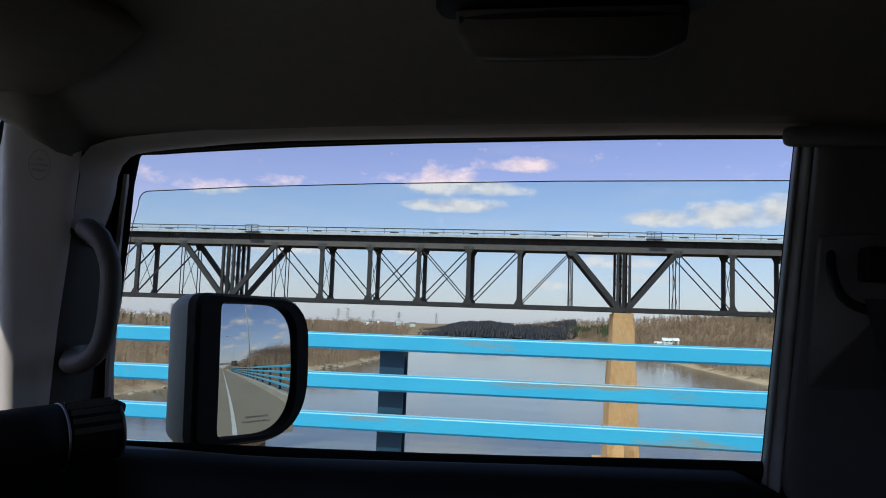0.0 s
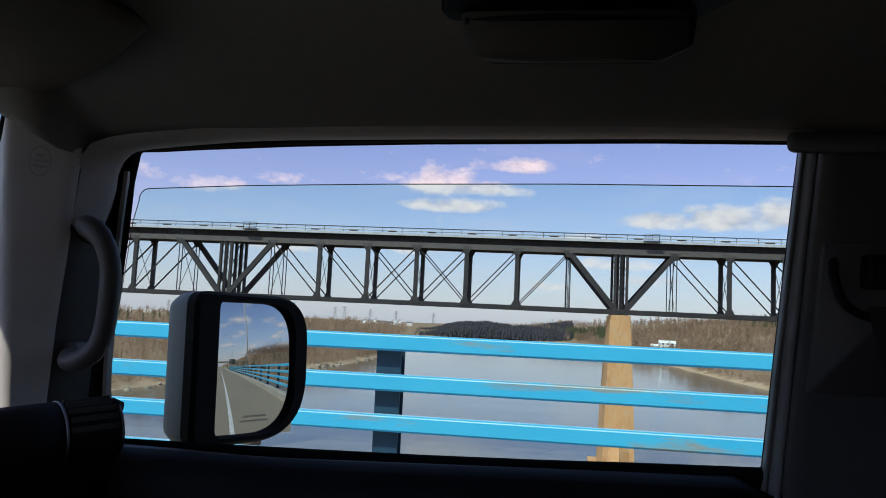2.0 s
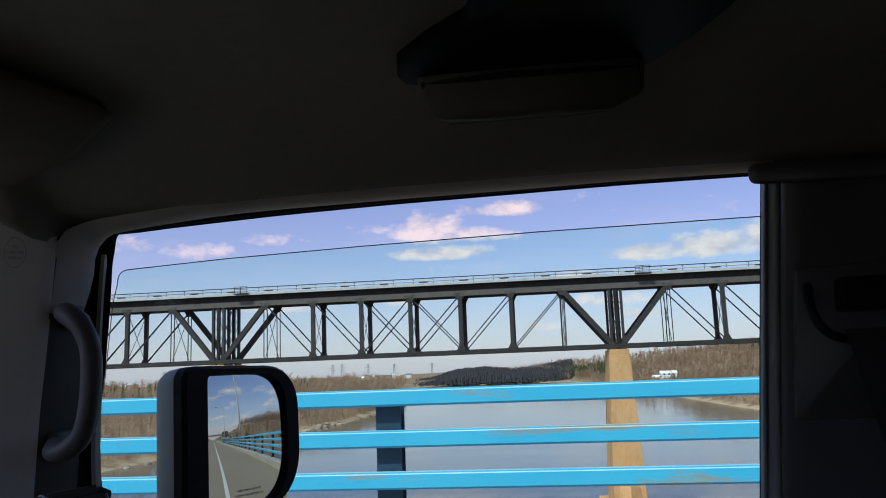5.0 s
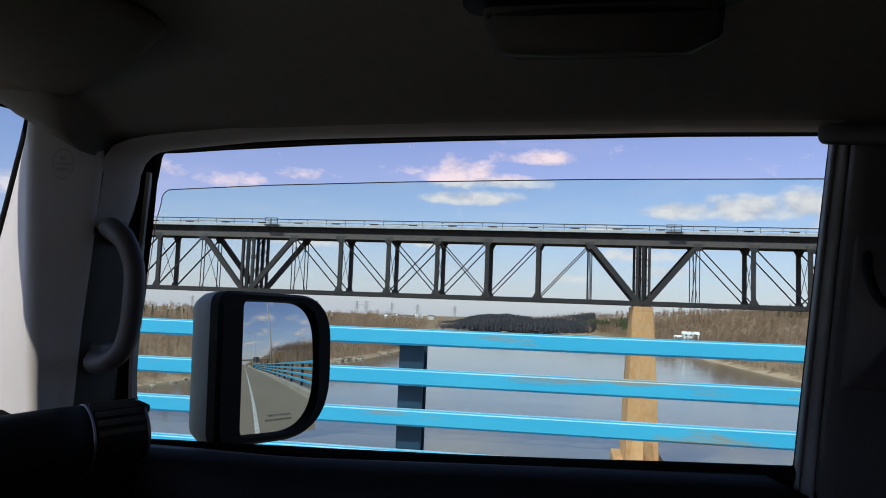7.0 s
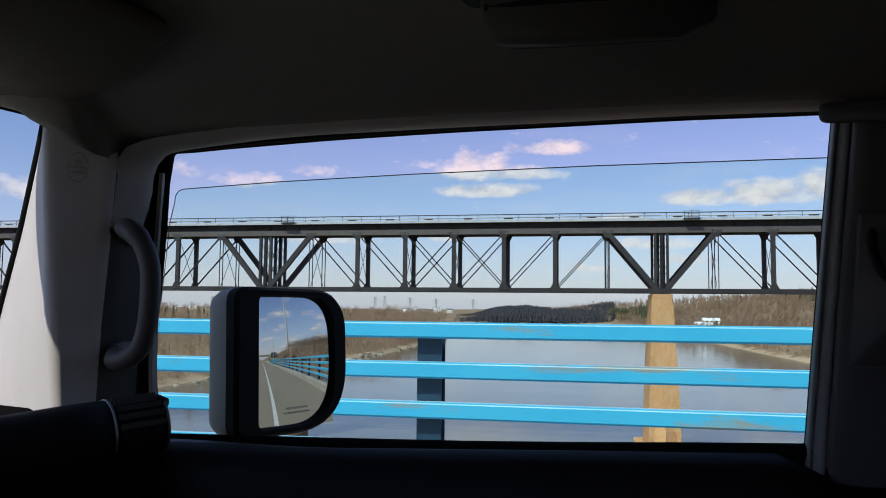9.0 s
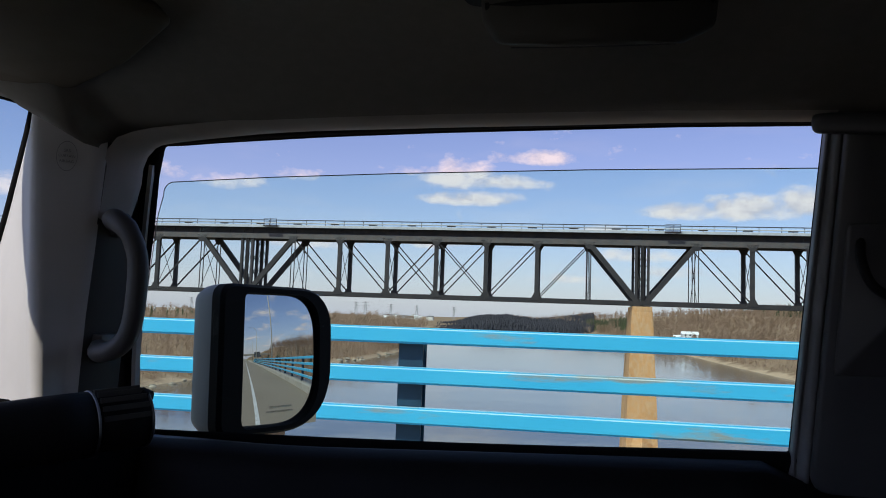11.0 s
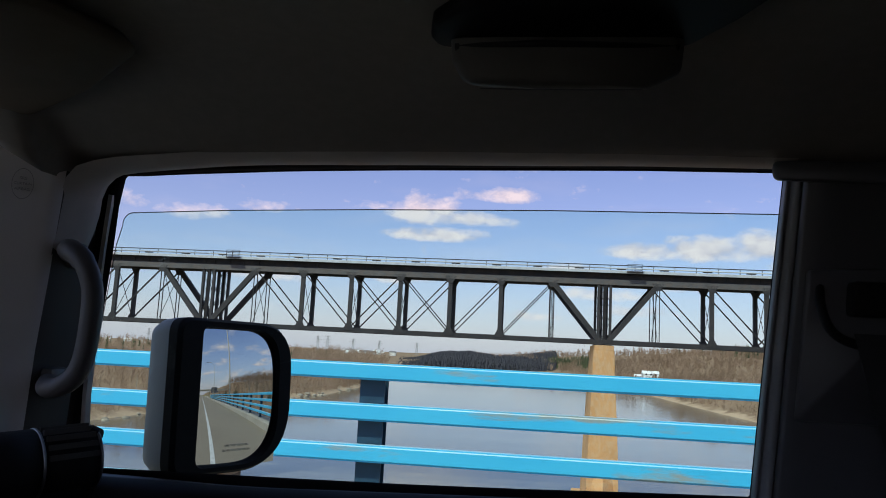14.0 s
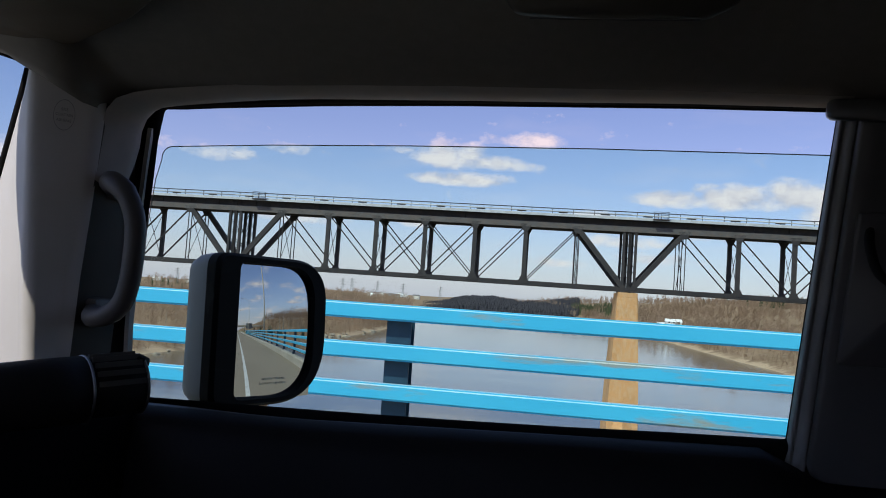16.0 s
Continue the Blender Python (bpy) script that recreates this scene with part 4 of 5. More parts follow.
# grey guide strip in the front channel
bm = bmesh.new()
strip_line = ((-0.659, 1.814), (-0.670, 1.759), (-0.690, 1.65), (-0.712, 1.50), (-0.722, 1.39))
for a, b in zip(strip_line, strip_line[1:]):
    beam(bm, (a[0], door_y(a[1], a[0]) - 0.010, a[1]), (b[0], door_y(b[1], b[0]) - 0.010, b[1]), 0.014, 0.007)
part("guide_strip", bm, "trim_grey", door, "worn grey guide strip")

# lowered pane, with its ground top edge
pane_line = [Vector(p) for p in ((-0.745, 1.36), (-0.700, 1.60), (-0.668, 1.74))]
for k in range(7):
    a = math.pi - k * math.pi / 12
    pane_line.append(Vector((-0.636 + 0.020 * math.cos(a), 1.7712 + 0.020 * math.sin(a))))
pane_line += [Vector(p) for p in ((-0.470, 1.7980), (-0.250, 1.8030), (0.020, 1.8065), (0.355, 1.8070), (0.345, 1.60), (0.335, 1.385))]
bm = bmesh.new()
slab(bm, pane_line, lambda a, b, t: (a, door_y(b, a) + 0.012 + t, b), 0.0005)
pane = part("side_glass", bm, "glass", door, "green-tinted side glass, lowered a little")
pane.visible_shadow = False
bm = bmesh.new()
tube(bm, [(p.x, door_y(p.y, p.x) + 0.012, p.y) for p in pane_line[1:14]], 0.0008, 6)
part("glass_edge", bm, "glass_edge", door, "ground edge of the glass")

# door trim under the window
bm = bmesh.new()
prof = ((1.178, 1.372), (1.165, 1.386), (1.145, 1.388), (1.115, 1.378), (1.095, 1.345), (1.085, 1.26), (1.055, 1.10), (1.06, 0.9), (1.10, 0.6))
rows = []
for x in np.linspace(-0.78, 0.47, 26):
    dz = (0.0 if x < -0.4 else (x + 0.4) * 0.033) - min(max(x - 0.30, 0.0) * 1.2, 0.045)
    rows.append([(x, y, z + (dz - 0.006 if z > 1.2 else 0)) for y, z in prof])
sheet(bm, rows)
part("door_trim", bm, "trim_dark", door, "dark moulded door trim", True)
bm = bmesh.new()
box(bm, -0.45, 0.20, 1.005, 1.06, 0.98, 1.06, 0.02)
part("armrest", bm, "trim_dark", door)


def head_z(x):
    """Height of the window's upper edge along the truck."""
    return lerp(x, (-0.83, -0.72, -0.64, -0.55, -0.37, -0.19, 0.14, 0.34, 1.4), (1.888, 1.850, 1.846, 1.851, 1.858, 1.8615, 1.864, 1.8625, 1.8625))


# headliner with the padded rail above the door
ROOF = ((1.098, 0.012), (1.084, 0.008), (1.074, 0.0065), (1.050, 0.006), (1.022, 0.007), (0.998, 0.014), (0.965, 0.038), (0.85, 0.076), (0.55, 0.086), (0.2, 0.088), (-0.2, 0.08),
        (-0.42, 0.045), (-0.50, 0.01), (-0.525, -0.05))
rows = [[(-0.875 - 0.03 * min(1.103 - y * 1.007, 0.5), y * 1.007, max(1.911 - 0.065 * (1.1 - y), 1.893) + 0.3 * min(0, y + 0.3)) for y, z in ROOF]]
# along the pillar seam: the edge point and how far forward the roof lies behind it
for ex, ey, ez, deep in ((-0.822, 1.036, 1.888, -0.845), (-0.765, 0.963, 1.864, -0.790), (-0.725, 0.981, 1.842, -0.750), (-0.687, 1.008, 1.819, -0.710), (-0.683, 1.048, 1.826, -0.690),
                         (-0.671, 1.085, 1.838, -0.680)):
    row = []
    for y, z in ROOF:
        k = min((1.095 - y) / 0.245, 1.0)
        yy = ey + (0.85 - ey) * k if y >= 0.85 else y
        rise = min(max(z, 0.0) / 0.076, 1.0) if y >= 0.85 else 1.0
        row.append((ex + (deep - ex) * k, yy, ez + (1.926 - ez) * (rise if y < 1.05 else 0.0) + (z - 0.076 if y < 0.85 else 0.0)))
    rows.append(row)
for x in list(np.linspace(-0.655, -0.60, 4)) + list(np.linspace(-0.56, 1.35, 26)):
    rows.append([(x, y, head_z(x) + z) for y, z in ROOF])
bm = bmesh.new()
sheet(bm, rows)
part("headliner", bm, "lining", truck, "warm grey fabric headliner in deep shade", True)
# headliner roll round the door opening: up the jamb, round the corner, along the rail; window light is put into its
# pale upper colour
rim = [(-0.6805, 1.715, -0.683, 1.711), (-0.671, 1.745, -0.682, 1.740), (-0.6658, 1.769, -0.681, 1.765), (-0.6646, 1.794, -0.680, 1.792), (-0.658, 1.813, -0.6755, 1.814), (-0.645, 1.8275, -0.662, 1.831), (-0.6255, 1.8375, -0.635, 1.840)]
rim += [(x, head_z(x) - lerp(x, (-0.6, -0.45), (0.0065, -0.001)), x * 1.01, head_z(x) - lerp(x, (-0.6, -0.45), (0.003, -0.003))) for x in list(np.linspace(-0.60, 0.33, 22))]
low = [(-0.6945, 1.395, -0.699, 1.395), (-0.6927, 1.48, -0.6963, 1.48), (-0.6895, 1.56, -0.6936, 1.56), (-0.686, 1.64, -0.6883, 1.64), (-0.6825, 1.70, -0.684, 1.697)] + rim[:1]
for name, line, mat in (("door_opening_welt", rim, "lit_roll"), ("jamb_welt", low, "jamb")):
    bm = bmesh.new()
    sheet(bm, [[(bx + 0.004 * (ax - bx), 1.092, bz + 0.010), (bx, 1.080, bz + 0.003), (bx, 1.074, bz), ((ax + bx) / 2, 1.052, (az + bz) / 2 - 0.002), (ax, 1.030, az - 0.0005), (ax * 1.006, 1.018, az + 0.006)] for bx, bz, ax, az in line])
    part(name, bm, mat, truck, "headliner roll round the door opening, its upper part coloured as lit", True)
bm = bmesh.new()
tube(bm, [(x, 1.084 - 0.05 * x, head_z(x) + 0.001) for x in np.linspace(-0.66, 0.36, 20)], 0.003, 8)
part("door_weatherstrip", bm, "rubber", truck, "black weatherstrip")
bm = bmesh.new()
tube(bm, [tuple(Vector(p) + Vector((-0.002, 0, -0.001))) for p in rows[0][:10]], 0.0028, 8)
part("windscreen_edge", bm, "rubber", truck, "black edge strip over the windscreen", True)


# front pillar trim: sunlit windscreen side, inner face, groove towards the door
def pillar_section(z):
    "Windscreen edge, crease, inner face, groove, door."
    e = lerp(z, (1.40, 1.581, 1.723, 1.85, 1.893), (-0.974, -0.937, -0.903, -0.879, -0.871))
    c = lerp(z, (1.40, 1.46, 1.53, 1.64, 1.77, 1.858, 1.905), (-0.727, -0.734, -0.742, -0.752, -0.761, -0.765, -0.766))
    g = lerp(z, (1.40, 1.573, 1.677, 1.825, 1.905), (-0.742, -0.736, -0.728, -0.720, -0.716))
    w = lerp(z, (1.36, 1.451, 1.523, 1.666, 1.778, 1.834, 1.905), (-0.704, -0.703, -0.700, -0.694, -0.687, -0.672, -0.640))
    a, b = Vector((e, 1.10)), Vector((c - 0.007, 0.972))
    pts = [(e * 1.03, 1.14), tuple(a)] + [tuple(a.lerp(b, k)) for k in (0.3, 0.6, 0.85, 0.95)]
    pts += [(c - 0.007, 0.972), (c - 0.003, 0.966), (c + 0.004, 0.963), (c + 0.010, 0.9645), (c + 0.016, 0.968)]
    g1 = g * 1.015 / 1.07
    a, b = Vector((c + 0.016, 0.968)), Vector((g1 - 0.008, 1.004))
    pts += [tuple(a.lerp(b, k)) for k in (0.1, 0.5, 0.9)]
    pts += [(g1 - 0.008, 1.004), (g1 - 0.002, 1.010), (g1 + 0.002, 1.020), (g1 + 0.003, 1.034), (w + 0.007, 1.056), (w + 0.006, 1.074), (w + 0.003, 1.086), (w, 1.100), (w, 1.125)]
    return [(px, py, z) for px, py in pts]


bm = bmesh.new()
sheet(bm, [pillar_section(z)[:17] for z in np.linspace(1.36, 1.905, 24)])
pillar = part("front_pillar_trim", bm, "trim_grey", truck, "light grey moulded pillar trim", True)
bm = bmesh.new()
sheet(bm, [pillar_section(z)[16:] for z in np.linspace(1.36, 1.905, 24)])
part("door_jamb_trim", bm, "jamb", truck, "dark grey trim of the door jamb", True)
bm = bmesh.new()
tube(bm, [(pillar_section(z)[1][0] - 0.003, 1.098, z) for z in np.linspace(1.40, 1.90, 14)], 0.0045, 8)
part("windscreen_seal", bm, "rubber", pillar, "black edge strip beside the windscreen", True)
# airbag marking: a ring with three lines
spot = Vector((-0.7205, 0.9840, 1.8015))
face = Matrix.Translation(spot) @ Matrix(((0.826, 0, 0.565, 0), (0.565, 0, -0.826, 0), (0, 1, 0, 0), (0, 0, 0, 1)))
bm = bmesh.new()
n = 40
sheet(bm, [[face @ Vector((r * math.cos(2 * math.pi * k / n), r * 1.6 * math.sin(2 * math.pi * k / n), 0.001)) for k in range(n)] for r in (0.0132, 0.0138)], close=True)
part("marking_ring", bm, "print", pillar, "faint moulded ring")
for body, dz, sz in (("SRS", 0.0078, 0.0060), ("CURTAIN", 0.0, 0.0052), ("AIRBAG", -0.0078, 0.0056)):
    lettering(body, sz, face @ Matrix.Translation((0, dz, 0.001)), "print", pillar, "marking_lettering", "faint moulded lettering")

# grab handle on the pillar
bm = bmesh.new()
path = smooth_path([(-0.684, 1.060, 1.712), (-0.658, 1.012, 1.714), (-0.628, 0.975, 1.708), (-0.602, 0.965, 1.690), (-0.587, 0.965, 1.655), (-0.585, 0.965, 1.610), (-0.588, 0.965, 1.570),
                    (-0.597, 0.965, 1.543), (-0.618, 0.968, 1.527), (-0.648, 0.985, 1.522), (-0.690, 1.050, 1.526)], 6)
tube(bm, path, [0.0145 if k < 18 else 0.0132 for k in range(len(path))], 16, True, 1.1)
handle = part("grab_handle", bm, "handle", truck, "grey plastic grab handle on the pillar", True)
bm = bmesh.new()
box(bm, -0.705, -0.672, 1.045, 1.085, 1.692, 1.732, 0.010)
part("handle_mount", bm, "handle", handle)
bm = bmesh.new()
box(bm, -0.712, -0.676, 1.035, 1.085, 1.505, 1.547, 0.010)
part("handle_mount", bm, "handle", handle)

# centre pillar with belt guide
bm = bmesh.new()
rows, strip = [], []
for z in list(np.linspace(1.858, 1.398, 16)) + [1.388, 1.380, 1.374, 1.370, 1.368, 1.350, 1.330]:
    x = lerp(z, (1.30, 1.4165, 1.49, 1.591, 1.702, 1.804, 1.8615, 1.90), (0.306, 0.310, 0.3125, 0.316, 0.3203, 0.3245, 0.327, 0.329))
    yw = door_y(z, x)
    k = x / yw
    r = lerp(z, (1.368, 1.370, 1.374, 1.380, 1.388, 1.398), (0.022, 0.014, 0.008, 0.004, 0.001, 0.0))

    def off(px, dy, k=k, yw=yw, z=z):
        return ((k + px / 1358) * (yw - dy), yw - dy, z)

    strip.append([off(2, 0.006), off(6, 0.016), off(9, 0.022), off(12, 0.022), off(14, 0.015), off(17, 0.023), off(24, 0.029), off(32, 0.034), off(36, 0.028)])
    if z < 1.367:
        continue
    rows.append([tuple(Vector(p) + Vector((r, 0, 0))) for p in (off(35, 0.026), off(36.5, 0.037), off(39, 0.043), off(43, 0.046), off(47, 0.048))]
                + [(x + 0.045 + r, yw - 0.049, z), (x + 0.09, yw - 0.050, z), (x + 0.20, yw - 0.050, z), (x + 0.27, yw - 0.05, z), (x + 0.30, 1.12, z)])
sheet(bm, rows)
bpillar = part("centre_pillar_trim", bm, "trim_pillar", truck, "dark grey centre pillar trim", True)
bm = bmesh.new()
sheet(bm, strip)
part("door_aperture_strip", bm, "strip", truck, "grey door aperture strip, coloured pale for the window light on it", True)
bm = bmesh.new()
sheet(bm, [[(x, 1.150, z) for x in (0.318, 0.34, 0.40, 0.62)] for z in (1.385, 1.35, 1.30, 1.10)])
part("lower_pillar_trim", bm, "trim_dark", truck, "dark lower pillar trim")
bm = bmesh.new()
slab(bm, round_outline([(0.347, 1.53, 0.006), (0.350, 1.726, 0.006), (0.520, 1.735, 0.01), (0.520, 1.53, 0.006)], 4), lambda a, b, t: (a, door_y(b, a) - 0.054 + t, b), 0.012, 0.003)
part("belt_height_slider", bm, "trim_pillar", bpillar, "dark grey belt height slider", True)
bm = bmesh.new()
tube(bm, smooth_path([(0.366, 1.045, 1.705), (0.362, 1.030, 1.680), (0.370, 1.022, 1.650), (0.392, 1.018, 1.634), (0.430, 1.018, 1.630), (0.462, 1.022, 1.645)], 5), 0.006, 8)
part("belt_guide", bm, "trim_dark", bpillar, "black belt guide loop", True)
bm = bmesh.new()
box(bm, 0.398, 0.470, 1.020, 1.050, 1.668, 1.712, 0.006)
part("belt_anchor", bm, "trim_dark", bpillar, "grey belt anchor cover")
bm = bmesh.new()
slab(bm, [Vector(p) for p in ((0.395, 1.645), (0.450, 1.645), (0.530, 1.20), (0.560, 0.90), (0.512, 0.90), (0.480, 1.20))], lambda a, b, t: (a, lerp(b, (0.9, 1.2, 1.645), (0.95, 0.97, 1.012)) + t, b), 0.0015)
part("seat_belt", bm, "webbing", truck, "black woven seat belt")
# rounded end of the headliner rail over the pillar
bm = bmesh.new()
slab(bm, round_outline([(0.310, 1.872, 0.010), (0.310, 1.846, 0.011), (0.340, 1.8455, 0.004), (0.62, 1.846, 0.006), (0.62, 1.874, 0.006), (0.335, 1.874, 0.006)], 6), lambda a, b, t: (a * (1.095 - t) / 1.05, 1.095 - t, 1.6 + (b - 1.6) * (1.095 - t) / 1.05), 0.105, 0.010)
part("pillar_cap", bm, "trim_pillar", truck, "rounded trim cap over the pillar", True)

# sun visor folded against the roof
bm = bmesh.new()
line = round_outline([(-0.85, 0.12, 0.05), (-0.56, 0.12, 0.06), (-0.53, 0.50, 0.10), (-0.440, 0.770, 0.05), (-0.560, 0.868, 0.05), (-0.680, 0.935, 0.03), (-0.79, 0.90, 0.03), (-0.85, 0.80, 0.05)], 8)
slab(bm, line, lambda a, b, t: (a, b, 1.923 - t - 0.16 * max(0, b - 0.80)), 0.020, 0.009)
visor = part("sun_visor", bm, "visor", truck, "dark folded sun visor", True)
bm = bmesh.new()
tube(bm, [(-0.80, 0.86, 1.905), (-0.80, 0.92, 1.902), (-0.80, 0.95, 1.908)], 0.007, 8)
part("visor_pivot", bm, "trim_dark", visor)

# overhead console: a dark base on the roof, a hanging box with a thin lip
bm = bmesh.new()
line = round_outline([(-0.098, 1.926, 0.004), (-0.095, 1.898, 0.010), (-0.082, 1.872, 0.020), (0.0, 1.8675, 0.0), (0.108, 1.8685, 0.012), (0.139, 1.886, 0.016), (0.143, 1.926, 0.004)], 6)
slab(bm, line, lambda a, b, t: (a, 0.762 + t, b + max(0.0, t) * 0.37 * max(0.0, 1.926 - b) / 0.058), 0.075, 0.010)
over = part("overhead_console", bm, "console", truck, "dark overhead storage box on the headliner", True)
bm = bmesh.new()
slab(bm, round_outline([(-0.125, 0.80, 0.03), (-0.113, 0.74, 0.02), (-0.076, 0.696, 0.02), (-0.03, 0.655, 0.03), (0.0, 0.40, 0.05), (0.24, 0.40, 0.05), (0.212, 0.67, 0.03), (0.189, 0.729, 0.02), (0.15, 0.80, 0.03)], 5),
     lambda a, b, t: (a, b, 1.926 + t), 0.024, 0.006)
part("console_base", bm, "shell_black", over, "black base against the headliner", True)
bm = bmesh.new()
tube(bm, [(-0.064, 0.764, 1.8685), (-0.02, 0.762, 1.8672), (0.05, 0.762, 1.8675), (0.100, 0.764, 1.8690)], 0.0008, 6)
part("console_lip", bm, "handle", over, "thin pale lip under the box")
bm = bmesh.new()
tube(bm, [(-0.092, 0.766, 1.914), (0.0, 0.762, 1.9165), (0.136, 0.766, 1.914)], 0.004, 8)
part("console_bead", bm, "trim_dark", over, "", True)

# dashboard with a round side vent
bm = bmesh.new()
prof = [(-1.10, 1.43), (-0.95, 1.455), (-0.80, 1.462), (-0.72, 1.452), (-0.665, 1.42), (-0.64, 1.36), (-0.64, 1.20), (-0.70, 0.95), (-0.74, 0.7)]
sheet(bm, [[(x, y, z - 0.014 - 0.03 * max(0, (abs(y - 0.3) - 0.6)) ** 2) for x, z in prof] for y in np.linspace(-0.5, 1.14, 14)])
dash = part("dashboard", bm, "dash_top", truck, "black grained dashboard", True)
bm = bmesh.new()
ax = Vector((0.60, 0.79, 0.07)).normalized()
c0 = Vector((-0.708, 0.650, 1.430))
tube(bm, [c0, c0 + ax * 0.08, c0 + ax * 0.20, c0 + ax * 0.243], [0.030, 0.036, 0.039, 0.039], 28)
vent = part("air_vent", bm, "dash", dash, "round black air vent barrel", True)
c1 = c0 + ax * 0.243
bm = bmesh.new()
tube(bm, [c1, c1 + ax * 0.030, c1 + ax * 0.062], [0.034, 0.036, 0.036], 28)
part("vent_barrel", bm, "trim_dark", vent, "", True)


def ring_on(c, r, w, mat, name):
    bm = bmesh.new()
    u = ax.cross(Vector((0, 0, 1))).normalized()
    v = ax.cross(u)
    pts = [c + u * (r * math.cos(k * math.pi / 18)) + v * (r * math.sin(k * math.pi / 18)) for k in range(37)]
    tube(bm, pts, w, 8, False)
    part(name, bm, mat, vent, "satin metal ring", True)


ring_on(c1, 0.0385, 0.0018, "chrome", "vent_ring")
ring_on(c1 + ax * 0.064, 0.0355, 0.0018, "chrome", "vent_ring")
for k in range(9):
    bm = bmesh.new()
    u = ax.cross(Vector((0, 0, 1))).normalized()
    v = ax.cross(u)
    a = math.pi * (0.08 + 0.105 * k)
    d = u * math.cos(a) - v * math.sin(a) if v.z < 0 else u * math.cos(a) + v * math.sin(a)
    beam(bm, c1 + ax * 0.006 + d * 0.037, c1 + ax * 0.060 + d * 0.0372, 0.005, 0.006)
    part("vent_rib", bm, "console", vent)
bm = bmesh.new()
c2 = c1 + ax * 0.068
tube(bm, [c2 + Vector((0, -0.012, 0.028)), c2 + Vector((0.012, -0.012, 0.026))], [0.010, 0.008], 10)
part("vent_knob", bm, "trim_dark", vent)

# ---- wing mirror ----
GN = Vector((0.8785, -0.481, 0.0395)).normalized()
GT = Vector((0, 0, 1)).cross(GN).normalized() * -1
if GT.y < 0:
    GT = -GT
GU = GN.cross(GT).normalized()
if GU.z < 0:
    GU = -GU
G0 = Vector((-0.6015, 1.365, 1.497))


def on_mirror(s, h, d):
    """s along the glass outwards, h upwards, d out of its face."""
    return G0 + GT * s + GU * h + GN * d


mirror = part("wing_mirror", finish("wing_mirror", tube(bmesh.new(), [on_mirror(0.03, -0.15, -0.06), (-0.65, 1.30, 1.315), (-0.70, 1.21, 1.30)], [0.03, 0.035, 0.04], 12), "shell_black", True), "shell_black", truck,
              "large wing mirror with grey shell and black frame")
GLASS = [(0.0, -0.129, 0.02), (0.0, 0.123, 0.016), (0.187, 0.123, 0.072), (0.190, -0.129, 0.105)]
glass_line = round_outline(GLASS, 12)


def bulge(s, h):
    """The glass is slightly convex."""
    return -((s - 0.09) ** 2 + h ** 2) / (2 * 1.05)


bm = bmesh.new()
sheet(bm, [[on_mirror(s, h, bulge(s, h)) for s in np.linspace(-0.008, 0.200, 33)] for h in np.linspace(-0.134, 0.130, 41)])
part("mirror_glass", bm, "mirror", mirror, "convex mirror glass showing the road behind", True)
HOUSE = [(-0.051, -0.145, 0.03), (-0.051, 0.141, 0.03), (0.226, 0.139, 0.088), (0.229, -0.145, 0.13)]
house_line = round_outline(HOUSE, 12)


def scaled(line, k, c=Vector((0.08, 0.0))):
    return [c + (p - c) * k for p in line]


bm = bmesh.new()
sheet(bm, [[on_mirror(p.x, p.y, -0.012) for p in glass_line], [on_mirror(p.x, p.y, 0.004) for p in scaled(glass_line, 1.02)], [on_mirror(p.x, p.y, 0.004) for p in scaled(house_line, 0.96)],
           [on_mirror(p.x, p.y, -0.006) for p in house_line], [on_mirror(p.x, p.y, -0.030) for p in house_line]], close=True) if len(glass_line) == len(house_line) else None
part("mirror_frame", bm, "shell_black", mirror, "black plastic frame round the glass")
bm = bmesh.new()
rows = []
for k, d in ((0.995, -0.028), (1.0, -0.04), (0.985, -0.070), (0.93, -0.096), (0.80, -0.116), (0.55, -0.125)):
    rows.append([on_mirror(p.x, p.y, d) for p in scaled(house_line, k)])
vs = sheet(bm, rows, close=True)
bm.faces.new(vs[-1])
part("mirror_shell", bm, "shell_grey", mirror, "grey moulded mirror shell", True)
for body, h in (("OBJECTS IN MIRROR ARE", -0.0955), ("CLOSER THAN THEY APPEAR", -0.1045)):
    c = on_mirror(0.098, h, 0.0015 + bulge(0.098, h))
    m = Matrix.Translation(c) @ Matrix(((GT.x, GU.x, GN.x, 0), (GT.y, GU.y, GN.y, 0), (GT.z, GU.z, GN.z, 0), (0, 0, 0, 1)))
    lettering(body, 0.0050, m, "etch", mirror, "mirror_lettering", "pale etched lettering")


